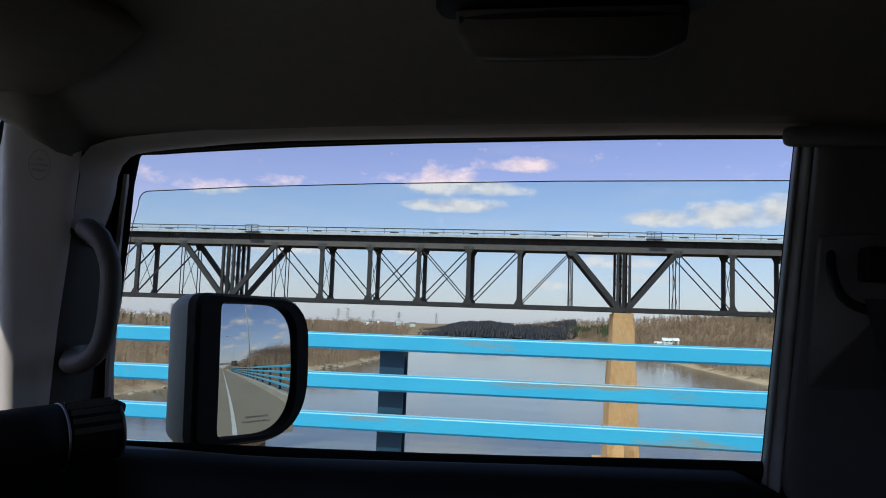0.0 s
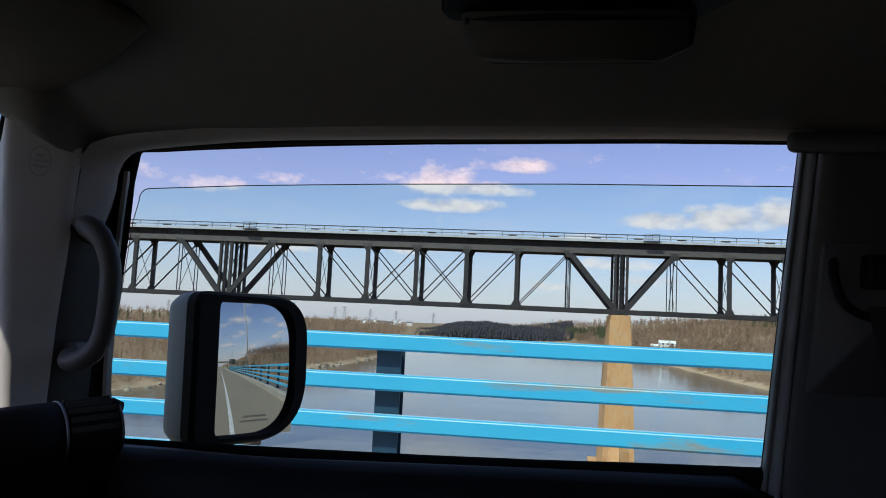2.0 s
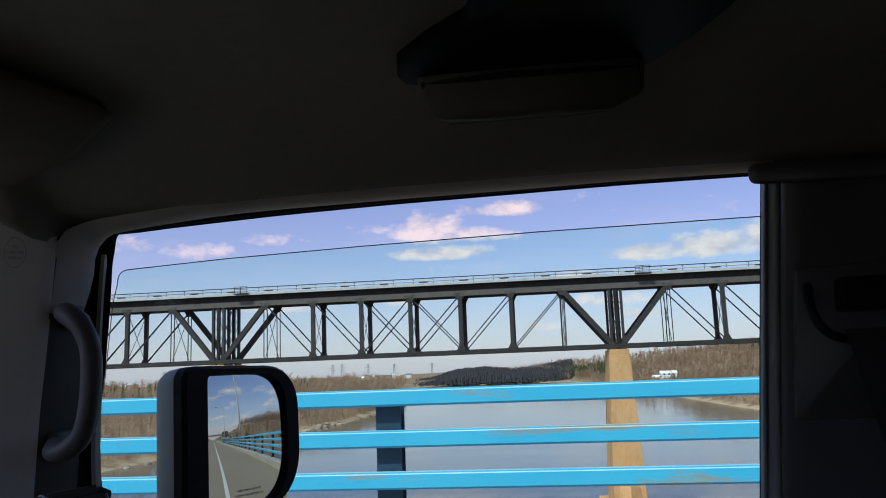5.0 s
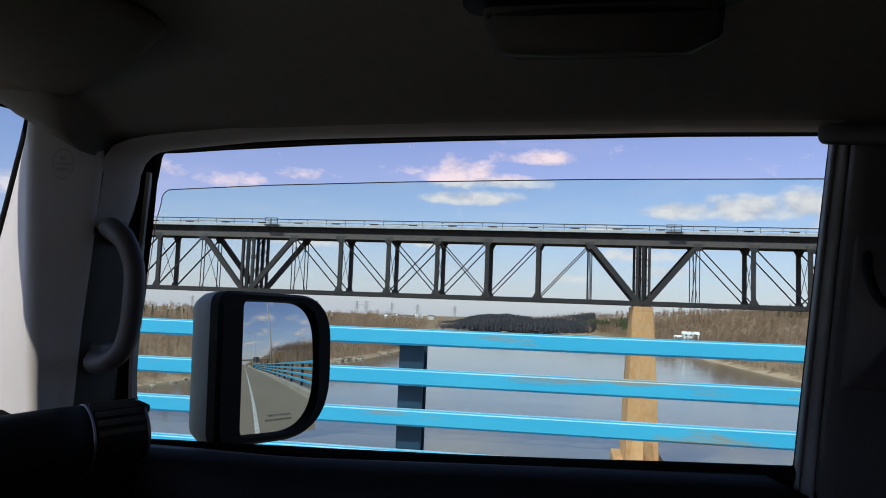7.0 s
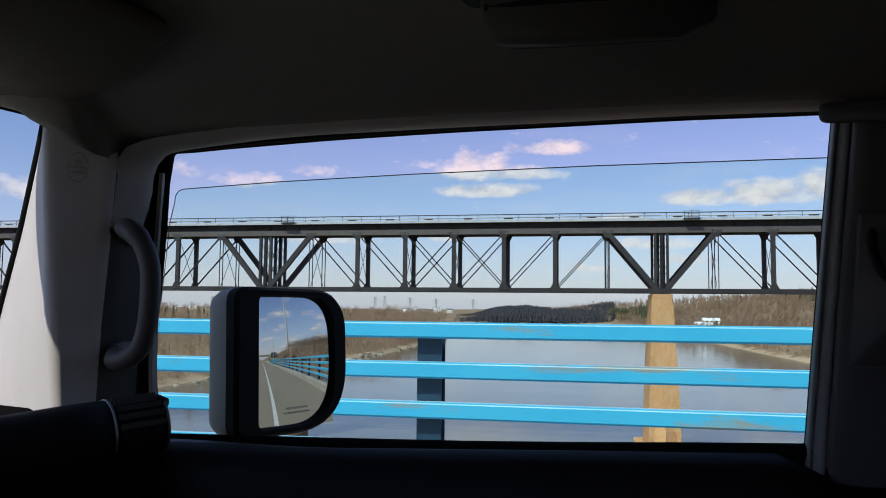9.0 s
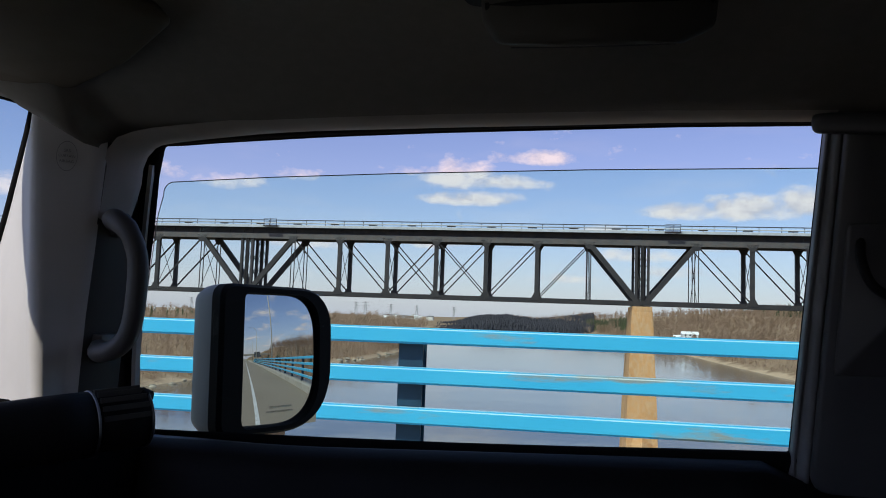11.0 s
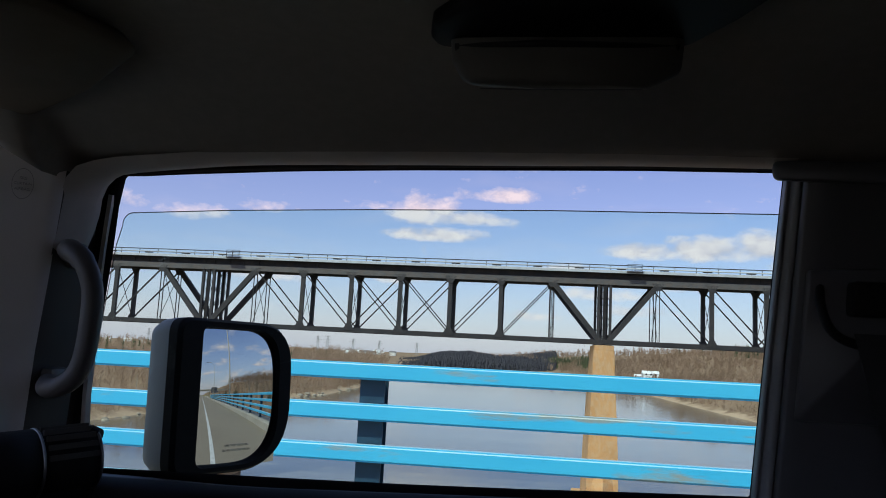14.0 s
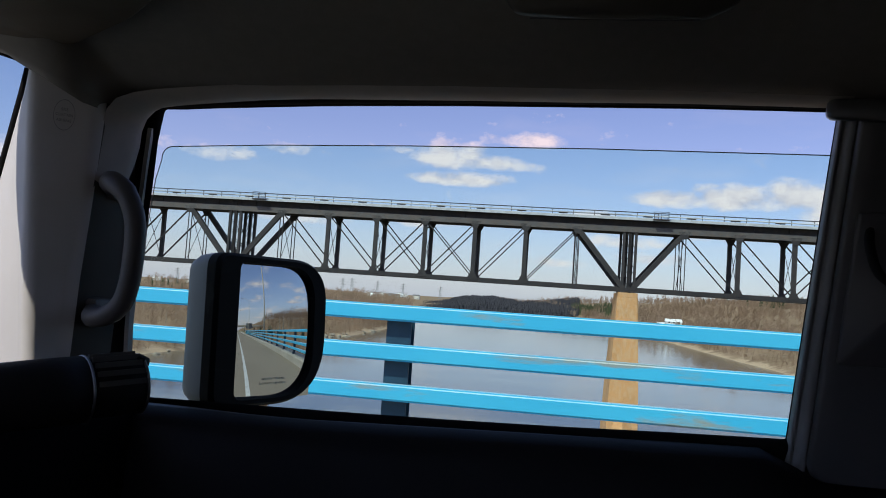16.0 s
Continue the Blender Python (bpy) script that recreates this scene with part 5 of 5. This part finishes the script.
# ---- the truck's outside ----
def truck_body():
    # roof skin
    bm = bmesh.new()
    rows = []
    for x in np.linspace(-0.895, 1.42, 14):
        rows.append([(x, y, 1.975 + 0.02 * math.cos((y - 0.3) * 1.6) - 0.03 * max(0, abs(x - 0.25) - 0.9)) for y in np.linspace(-0.52, 1.12, 9)])
    sheet(bm, rows)
    rows = [[(x, 1.12, 1.975) for x in (-0.895, 1.42)], [(x, 1.165, 1.93) for x in (-0.895, 1.42)], [(x, 1.155, 1.905) for x in (-0.895, 1.42)]]
    sheet(bm, rows)
    rows = [[(x, -0.52, 1.975) for x in (-0.895, 1.42)], [(x, -0.565, 1.93) for x in (-0.895, 1.42)], [(x, -0.555, 1.80) for x in (-0.895, 1.42)]]
    sheet(bm, rows)
    part("roof", bm, "paint", truck, "grey roof", True)
    # cab back, far side, floor
    bm = bmesh.new()
    box(bm, 1.36, 1.40, -0.52, 1.12, 0.45, 1.97)
    part("cab_back", bm, "paint", truck)
    bm = bmesh.new()
    box(bm, -1.05, 1.40, -0.62, -0.56, 0.45, 1.40, 0.01)
    part("driver_door", bm, "paint", truck, "grey driver door")
    # unseen lining overlaps the driver glass to cut the daylight in the cab
    bm = bmesh.new()
    box(bm, -1.04, 1.38, -0.555, -0.535, 0.45, 1.41)
    box(bm, -1.04, 1.38, -0.555, -0.535, 1.78, 1.96)
    box(bm, 0.10, 1.38, -0.555, -0.535, 1.41, 1.78)
    part("driver_side_lining", bm, "trim_dark", truck, "dark lining, added out of view to narrow the driver window")
    bm = bmesh.new()
    sheet(bm, [[(x, -0.60, 1.39) for x in (-1.05, 0.40)], [(x, -0.535, 1.86) for x in (-0.93, 0.40)]])
    dw = part("driver_side_window", bm, "glass", truck, "clear driver window")
    dw.visible_shadow = False
    bm = bmesh.new()
    sheet(bm, [[(x, -0.60, 1.39) for x in (0.40, 1.38)], [(x, -0.535, 1.86) for x in (0.40, 1.38)]])
    part("rear_driver_side_window", bm, "tint", truck, "dark privacy glass")
    bm = bmesh.new()
    box(bm, -1.1, 1.4, -0.6, 1.22, 0.40, 0.46)
    part("cab_floor", bm, "trim_dark", truck)
    # rear side of the cab next to the centre pillar
    bm = bmesh.new()
    box(bm, 0.36, 1.40, 1.165, 1.20, 0.45, 1.40, 0.01)
    part("rear_side_panel", bm, "paint", truck)
    bm = bmesh.new()
    sheet(bm, [[(x, 1.175, 1.39) for x in (0.50, 1.40)], [(x, 1.10, 1.93) for x in (0.50, 1.40)]])
    part("rear_side_window", bm, "tint", truck, "dark privacy glass")
    bm = bmesh.new()
    sheet(bm, [[(0.385, 1.155, 1.30), (0.385, 1.135, 1.97)], [(1.4, 1.155, 1.30), (1.4, 1.135, 1.97)]])
    part("rear_inner_trim", bm, "trim_dark", truck)
    # header over the windscreen, screen, bonnet
    bm = bmesh.new()
    box(bm, -0.905, -0.86, -0.52, 1.14, 1.930, 1.985, 0.010)
    part("windscreen_header", bm, "lining", truck)
    bm = bmesh.new()
    slab(bm, round_outline([(-0.54, 1.40, 0.03), (1.185, 1.40, 0.0), (1.185, 1.96, 0.0), (-0.50, 1.96, 0.05)], 5), lambda a, b, t: (-1.035 + (b - 1.42) * 0.24 + t, a, b), 0.001)
    ws = part("windscreen", bm, "screen", truck, "clear windscreen")
    ws.visible_shadow = False
    bm = bmesh.new()
    beam(bm, (-1.08, -0.55, 1.40), (-0.95, -0.52, 1.95), 0.07, 0.10)
    part("driver_pillar", bm, "paint", truck)
    bm = bmesh.new()
    beam(bm, (-0.955, 1.185, 1.36), (-0.865, 1.145, 1.93), 0.02, 0.06, (0, 1, 0))
    part("front_pillar", bm, "paint", truck)
    bm = bmesh.new()
    prof = [(-2.35, 0.75), (-2.33, 1.08), (-2.22, 1.16), (-1.9, 1.21), (-1.4, 1.25), (-1.10, 1.29), (-1.08, 1.40)]
    sheet(bm, [[(x, y, z - 0.10 * max(0, abs(y - 0.32) - 0.7)) for x, z in prof] for y in np.linspace(-0.58, 1.22, 11)])
    part("bonnet", bm, "paint", truck, "grey bonnet", True)
    for y0, y1 in ((1.13, 1.19), (-0.62, -0.55)):
        bm = bmesh.new()
        slab(bm, [Vector(p) for p in ((-2.33, 0.70), (-2.33, 1.10), (-1.08, 1.38), (-0.71, 1.38), (-0.71, 0.45), (-1.05, 0.45), (-1.15, 0.75), (-1.35, 0.95), (-1.65, 0.98), (-1.90, 0.88), (-2.02, 0.66))],
             lambda a, b, t, y0=y0: (a, y0 + t, b), y1 - y0)
        part("front_wing", bm, "paint", truck)
        bm = bmesh.new()
        slab(bm, [Vector(p) for p in ((1.40, 0.45), (1.40, 1.30), (3.05, 1.28), (3.05, 0.70), (2.72, 0.66), (2.60, 0.88), (2.35, 0.98), (2.05, 0.95), (1.85, 0.78), (1.76, 0.5))],
             lambda a, b, t, y0=y0: (a, y0 + t, b), y1 - y0)
        part("load_bed_side", bm, "paint", truck)
        bm = bmesh.new()
        box(bm, 3.04, 3.08, y0 - 0.02, y1 + 0.0, 0.95, 1.2, 0.01)
        part("tail_light", bm, "red_lens", truck, "red tail light")
        bm = bmesh.new()
        box(bm, -2.38, -2.32, y0 - 0.18 if y0 > 0 else y0 + 0.02, y0 + 0.04 if y0 > 0 else y0 + 0.24, 0.86, 1.02, 0.02)
        part("headlight", bm, "lamp_glass", truck, "clear headlight")
    bm = bmesh.new()
    box(bm, 3.0, 3.05, -0.55, 1.18, 0.7, 1.28, 0.01)
    part("tailgate", bm, "paint", truck)
    bm = bmesh.new()
    box(bm, 1.40, 3.0, -0.55, 1.18, 0.66, 0.72)
    part("load_bed_floor", bm, "trim_dark", truck)
    bm = bmesh.new()
    box(bm, -2.45, -2.30, -0.60, 1.24, 0.50, 0.72, 0.03)
    part("front_bumper", bm, "shell_black", truck, "black bumper")
    bm = bmesh.new()
    box(bm, 3.05, 3.15, -0.58, 1.22, 0.50, 0.68, 0.03)
    part("rear_bumper", bm, "chrome", truck, "metal bumper")
    bm = bmesh.new()
    for k in range(5):
        box(bm, -2.37, -2.34, -0.25, 0.88, 0.80 + 0.05 * k, 0.825 + 0.05 * k)
    part("grille", bm, "shell_black", truck, "black grille")
    tyre_bm = bmesh.new()
    n = 28
    prof = [(0.24, -0.11), (0.33, -0.125), (0.385, -0.10), (0.395, 0.0), (0.385, 0.10), (0.33, 0.125), (0.24, 0.11)]
    sheet(tyre_bm, [[(r * math.cos(2 * math.pi * k / n), w, r * math.sin(2 * math.pi * k / n)) for r, w in prof] for k in range(n + 1)])
    bmesh.ops.remove_doubles(tyre_bm, verts=tyre_bm.verts, dist=0.0001)
    tyre_me = finish("tyre", tyre_bm, "tyre", True)
    rim_bm = bmesh.new()
    tube(rim_bm, [(0, -0.10, 0), (0, 0.10, 0)], 0.24, 24)
    for k in range(6):
        a = k * math.pi / 3
        beam(rim_bm, (0.05 * math.cos(a), 0.11, 0.05 * math.sin(a)), (0.22 * math.cos(a), 0.11, 0.22 * math.sin(a)), 0.03, 0.06)
    rim_me = finish("rim", rim_bm, "chrome")
    for x in (-1.52, 2.25):
        for y, s in ((1.10, 1), (-0.47, -1)):
            w = new("wheel", tyre_me)
            w.parent, w.location = truck, (x, y, 0.397)
            r = new("rim", rim_me)
            r.parent = w
            r.rotation_euler = (0, 0, 0 if s > 0 else math.pi)


truck_body()


# ---- trees that stand near ----
def bare_tree_meshes(seed, h, bark):
    """A tapered trunk, and a crown of limbs and twigs."""
    rnd = random.Random(seed)
    bm = bmesh.new()
    pts, rad = [], []
    x = y = 0.0
    for k in range(7):
        t = k / 6
        pts.append((x, y, h * t * 0.96 - (0.3 if k == 0 else 0)))
        rad.append(0.016 * h * (1 - t) ** 0.9 + 0.008)
        x += rnd.gauss(0, 0.018) * h
        y += rnd.gauss(0, 0.018) * h
    tube(bm, pts, rad, 6)
    trunk = finish("trunk", bm, bark)
    bm = bmesh.new()

    def limb(p, d, length, r, depth):
        q = p
        line, rr = [p], [r]
        for k in range(3):
            d = (d + Vector((rnd.gauss(0, 0.16), rnd.gauss(0, 0.16), rnd.uniform(0.0, 0.22)))).normalized()
            q = q + d * (length / 3)
            line.append(q)
            rr.append(r * (1 - (k + 1) / 3.4))
        tube(bm, line, rr, 3, False)
        if depth:
            for _ in range(5 if depth == 2 else 3):
                k = rnd.randint(1, 3)
                dd = (d + Vector((rnd.gauss(0, 0.7), rnd.gauss(0, 0.7), rnd.gauss(0.15, 0.35)))).normalized()
                limb(line[k], dd, length * rnd.uniform(0.35, 0.6), rr[k] * 0.7 + 0.003, depth - 1)

    for _ in range(15):
        t = rnd.uniform(0.22, 0.95)
        f = t * 6
        i = min(int(f), 5)
        p = Vector(pts[i]).lerp(Vector(pts[i + 1]), f - i)
        a = rnd.uniform(0, 2 * math.pi)
        d = Vector((math.cos(a), math.sin(a), rnd.uniform(0.35, 1.1))).normalized()
        limb(p, d, h * (0.34 - 0.22 * t) * rnd.uniform(0.7, 1.2), 0.007 * h * (1 - t) + 0.010, 2)
    crown = finish("crown", bm, "twig")
    return trunk, crown


def spruce_meshes(seed, h):
    """A trunk and drooping boughs of many needle sprays."""
    rnd = random.Random(seed)
    bm = bmesh.new()
    tube(bm, [(0, 0, -0.3), (0, 0, h * 0.5), (0, 0, h * 0.97)], [0.02 * h, 0.012 * h, 0.003 * h], 7)
    trunk = finish("trunk", bm, "bark")
    bm = bmesh.new()
    levels = 24
    for k in range(levels):
        t = k / (levels - 1)
        z = h * (0.05 + 0.93 * t)
        reach = h * 0.22 * (1 - t) ** 0.85 + 0.08
        for j in range(max(4, int(11 * (1 - t)) + 3)):
            a = rnd.uniform(0, 2 * math.pi)
            r = reach * rnd.uniform(0.6, 1.12)
            d, s = Vector((math.cos(a), math.sin(a), 0)), Vector((-math.sin(a), math.cos(a), 0))
            for m_ in range(4):
                u0, u1 = 0.15 + 0.2 * m_, 0.45 + 0.2 * m_
                w = 0.11 * r * (1.3 - 0.25 * m_) + 0.05
                p0, p1 = d * (r * u0) + Vector((0, 0, z - 0.28 * r * u0 * u0)), d * (r * u1) + Vector((0, 0, z - 0.28 * r * u1 * u1))
                off = Vector((0, 0, rnd.uniform(-0.06, 0.06) * r))
                q = [p0 + off, p1 + s * w + off + Vector((0, 0, -0.5 * w)), p1 + d * (0.15 * r) + off, p1 - s * w + off + Vector((0, 0, -0.5 * w))]
                bm.faces.new([bm.verts.new(v) for v in q])
    crown = finish("crown", bm, "needle")
    return trunk, crown


def plant(name, label, category, group, meshes, places, seed, lo, hi):
    rnd = random.Random(seed)
    for x, y, z in places:
        th = thing(name, label, category, group, (x, y, z - 0.05))
        th.rotation_euler = (0, 0, rnd.uniform(0, 6.28))
        s = rnd.uniform(lo, hi)
        th.scale = (s, s, s * rnd.uniform(0.9, 1.15))
        trunk, crown = rnd.choice(meshes)
        part("trunk", trunk, "bark", th)
        part("crown", crown, "twig", th)


birches = [bare_tree_meshes(20 + k, 7.0, "birch") for k in range(4)]
poplars = [bare_tree_meshes(40 + k, 7.0, "bark") for k in range(3)]
spruces = [spruce_meshes(60 + k, 6.0) for k in range(3)]
plant("birch_tree", "slim leafless birch with pale bark on the river bank", "tree", "birches on the bank", birches,
      scatter(46, 31, lambda y, r: shore_left(y) - r.uniform(8, 60), (100, 260), on_left(8, 60)), 1, 0.6, 1.05)
plant("poplar_tree", "leafless grey-brown poplar among bank brush", "tree", "poplars on the bank", poplars,
      scatter(40, 32, lambda y, r: shore_left(y) - r.uniform(10, 80), (100, 280), on_left(10, 80)), 2, 0.6, 1.1)
plant("birch_tree", "slim leafless birch with white bark beside the trestle", "tree", "birches by the trestle", birches,
      scatter(90, 33, (84, 230), (24, 130), lambda x, y, r: x - shore_right(y) > 16 and (y > 33 or x < 112)), 3, 0.8, 1.5)
plant("poplar_tree", "leafless grey-brown poplar beside the trestle", "tree", "poplars by the trestle", poplars,
      scatter(70, 34, (84, 230), (26, 140), lambda x, y, r: x - shore_right(y) > 14 and (y > 34 or x < 112)), 4, 0.8, 1.6)
plant("spruce_tree", "dark green spruce at the edge of the woods", "tree", "spruces by the verge", spruces,
      scatter(14, 35, (98, 220), (24, 44), lambda x, y, r: x - shore_right(y) > 20), 5, 0.55, 1.1)
plant("spruce_tree", "small dark spruce on the river bank", "tree", "spruces on the bank", spruces,
      scatter(16, 36, lambda y, r: shore_left(y) - r.uniform(30, 110), (110, 300), on_left(30, 110)), 6, 0.6, 1.1)


# boulders along the water's edge
def boulder_mesh(seed):
    rnd = random.Random(seed)
    bm = bmesh.new()
    bmesh.ops.create_icosphere(bm, subdivisions=2, radius=1)
    for v in bm.verts:
        v.co *= 1 + 0.28 * noise.noise(v.co * 1.3 + Vector((seed * 7.1, 0, 0)))
        v.co.z *= 0.6
    return finish("boulder", bm, "rock", True)


rocks = [boulder_mesh(k) for k in range(4)]
rnd = random.Random(77)
for k in range(70):
    y = rnd.uniform(110, 430)
    x = shore_left(y) - rnd.uniform(-1.5, 3.0)
    ob = new("boulder", rnd.choice(rocks))
    s = rnd.uniform(0.35, 1.1)
    ob.matrix_basis = Matrix.LocRotScale((x, y, max(height(x, y), WATER - 0.2) + 0.15 * s), Euler((0, 0, rnd.uniform(0, 6))), (s * 1.3, s, s))
    tagged(ob, "weathered tan boulder at the river's edge", "boulder", "boulders on the shore")


# ---- far things ----
def pylon(x, y, h):
    z0 = height(x, y)
    th = thing("transmission_tower", "grey steel lattice power pylon on the horizon", "pylon", "power pylons", (x, y, z0))
    bm = bmesh.new()
    w0, w1 = h * 0.10, h * 0.025
    t = 0.055 * h ** 0.5 * (y / 1500)
    lv = [0, 0.2, 0.38, 0.53, 0.66, 0.78, 0.9, 1.0]
    for a, b in zip(lv, lv[1:]):
        wa, wb = w0 + (w1 - w0) * a, w0 + (w1 - w0) * b
        for sx, sy in ((-1, -1), (1, -1), (1, 1), (-1, 1)):
            beam(bm, (sx * wa, sy * wa, h * a), (sx * wb, sy * wb, h * b), t, t)
        for s in (-1, 1):
            beam(bm, (-wa, s * wa, h * a), (wb, s * wb, h * b), t * 0.6, t * 0.6)
            beam(bm, (wa, s * wa, h * a), (-wb, s * wb, h * b), t * 0.6, t * 0.6)
    part("lattice_mast", bm, "galv", th)
    for z, r in ((0.66, 0.20), (0.80, 0.24), (0.94, 0.17)):
        bm = bmesh.new()
        beam(bm, (-h * r, 0, h * z), (h * r, 0, h * z), t, t)
        beam(bm, (-h * r, 0, h * z), (0, 0, h * (z + 0.05)), t * 0.6, t * 0.6)
        beam(bm, (h * r, 0, h * z), (0, 0, h * (z + 0.05)), t * 0.6, t * 0.6)
        part("crossarm", bm, "galv", th)


for r, y, h in ((-0.270, 1250, 34), (-0.283, 1400, 34), (-0.235, 1700, 36), (-0.20, 1900, 36), (-0.52, 1500, 34), (-0.40, 1750, 34), (-0.15, 2300, 38)):
    pylon(r * y, y, h)


def house(x, y, w, d, h, wall, label, group, floors=1):
    z0 = height(x, y)
    th = thing("house", label, "house", group, (x, y, z0))
    bm = bmesh.new()
    box(bm, -w / 2, w / 2, -d / 2, d / 2, -1, h)
    part("wall", bm, wall, th)
    bm = bmesh.new()
    e = 0.4
    a = [(-w / 2 - e, -d / 2 - e, h), (w / 2 + e, -d / 2 - e, h), (w / 2 + e, d / 2 + e, h), (-w / 2 - e, d / 2 + e, h)]
    r = [(-w / 2 - e, 0, h + d * 0.28), (w / 2 + e, 0, h + d * 0.28)]
    v = [bm.verts.new(p) for p in a + r]
    for f in ((0, 1, 5, 4), (2, 3, 4, 5), (1, 2, 5), (3, 0, 4), (3, 2, 1, 0)):
        bm.faces.new([v[i] for i in f])
    part("roof", bm, "white" if wall == "white" else "roof", th)
    for fl in range(floors):
        for k in (-0.3, 0.0, 0.3):
            bm = bmesh.new()
            box(bm, k * w - 0.6, k * w + 0.6, -d / 2 - 0.05, -d / 2 + 0.05, 1.0 + 2.8 * fl, 2.1 + 2.8 * fl)
            part("window", bm, "pane_dark", th)


house(0.148 * 545, 545, 10.5, 7, 4.8, "white", "white two-storey house on the river bank", "", 2)
house(0.134 * 555, 555, 5.5, 4.5, 3.0, "white", "low white shed beside the house", "")
rnd = random.Random(5)
for k in range(30):
    r, y = rnd.choice((rnd.uniform(-0.60, -0.46), rnd.uniform(-0.25, -0.18), rnd.uniform(0.22, 0.30))), rnd.uniform(1700, 2300)
    house(r * y, y, rnd.uniform(14, 26), 12, rnd.uniform(5, 8), "white" if k % 2 else "house_wall", "distant pale house on the skyline", "houses on the skyline")


# ---- the road's edge before the bridge ----
def barrier(x):
    bm = bmesh.new()
    prof = ((5.15, 0), (5.17, 0.10), (5.34, 0.30), (5.40, 0.82), (5.60, 0.82), (5.66, 0.30), (5.83, 0.10), (5.85, 0))
    vs = sheet(bm, [[(xx, y, z - 0.02) for y, z in prof] for xx in (x + 0.01, x + 2.99)])
    bm.faces.new(vs[0])
    bm.faces.new(vs[-1][::-1])
    ob = new("concrete_barrier", finish("concrete_barrier", bm, "concrete"))
    tagged(ob, "pale concrete highway barrier beside the shoulder", "barrier", "barrier lengths along the verge")


for k in range(36):
    barrier(101.0 + 3.0 * k)


def highway_sign():
    th = thing("highway_sign", "large blue and green highway sign on two steel posts", "road sign", "", (121, 9.2, height(121, 9.2)))
    turn = Matrix.Rotation(radians(14), 4, "Z")
    for y in (-1.0, 1.3):
        bm = bmesh.new()
        tube(bm, [(0.06, y, -0.3), (0.06, y, 5.2)], 0.075, 12)
        part("post", bm, "galv", th, "grey steel post", True)
    bm = bmesh.new()
    box(bm, 0.10, 0.118, -1.78, 1.98, 2.62, 5.28)
    part("backing", bm, "sign_back", th, "grey metal backing")
    bm = bmesh.new()
    box(bm, 0.12, 0.15, -1.8, 2.0, 2.6, 3.5)
    p = part("blue_panel", bm, "sign_blue", th, "blue panel with white word")
    face = Matrix(((0, 0, 1, 0.152), (1, 0, 0, 0.1), (0, 1, 0, 3.05), (0, 0, 0, 1)))
    lettering("Business", 0.52, face, "sign_white", p)
    bm = bmesh.new()
    box(bm, 0.12, 0.15, -1.8, 2.0, 3.52, 5.3)
    g = part("green_panel", bm, "sign_green", th, "green panel with white arrow")
    bm = bmesh.new()
    beam(bm, (0.155, 0.9, 3.75), (0.155, 1.35, 4.75), 0.006, 0.16, (1, 0, 0))
    beam(bm, (0.155, 1.35, 4.75), (0.155, 1.0, 4.55), 0.006, 0.14, (1, 0, 0))
    beam(bm, (0.155, 1.35, 4.75), (0.155, 1.48, 4.40), 0.006, 0.14, (1, 0, 0))
    part("arrow", bm, "sign_white", g)
    for k in range(2):
        bm = bmesh.new()
        box(bm, 0.151, 0.157, -1.4, 0.4 - 0.4 * k, 4.1 + 0.5 * k, 4.35 + 0.5 * k)
        part("text_bar", bm, "sign_white", g)


highway_sign()


def small_sign(x, y, w, h, top):
    th = thing("road_sign", "dark back of a road sign on one post", "road sign", "", (x, y, height(x, y)))
    bm = bmesh.new()
    box(bm, -0.05, 0.05, -0.05, 0.05, -0.3, top)
    part("post", bm, "galv", th)
    bm = bmesh.new()
    box(bm, 0.05, 0.075, -w / 2, w / 2, top - h, top, 0.004)
    part("panel", bm, "sign_back", th)


small_sign(139, 13, 1.3, 1.1, 3.6)
small_sign(148, 12, 1.2, 0.9, 3.2)
th = thing("marker_post", "white roadside marker post with green reflector", "marker post", "", (136, 8.0, height(136, 8)))
part("post", box(bmesh.new(), -0.06, 0.06, -0.03, 0.03, -0.2, 1.15, 0.01), "sign_white", th)
part("reflector", box(bmesh.new(), 0.061, 0.067, -0.025, 0.025, 0.9, 1.12), "sign_green", th)

# overpass behind the truck
bm = bmesh.new()
box(bm, 318, 330, -60, 60, 6.2, 7.6)
box(bm, 317.6, 318, -60, 60, 7.4, 8.5)
box(bm, 330, 330.4, -60, 60, 7.4, 8.5)
structure("overpass_deck", bm, "concrete", "grey concrete overpass across the highway")
for py in (-30, -15, 14, 32):
    bm = bmesh.new()
    box(bm, 322, 326, py - 0.7, py + 0.7, -2, 6.2, 0.1)
    structure("overpass_pier", bm, "concrete", "concrete overpass pier")

# dry grass on the verge
rnd, V, F = random.Random(9), [], []
for _ in range(9000):
    x, y = rnd.uniform(100, 200), rnd.uniform(6.4, 24)
    z = height(x, y)
    for _ in range(2):
        a, s = rnd.uniform(0, 6.28), rnd.uniform(0.08, 0.22)
        b = len(V)
        V += [(x - 0.015, y, z - 0.02), (x + 0.015, y, z - 0.02), (x + 0.1 * math.cos(a), y + 0.1 * math.sin(a), z + s)]
        F.append((b, b + 1, b + 2))
stuff("verge_grass", V, F, "grass", "short dry yellow-green grass on the verge", "grass")
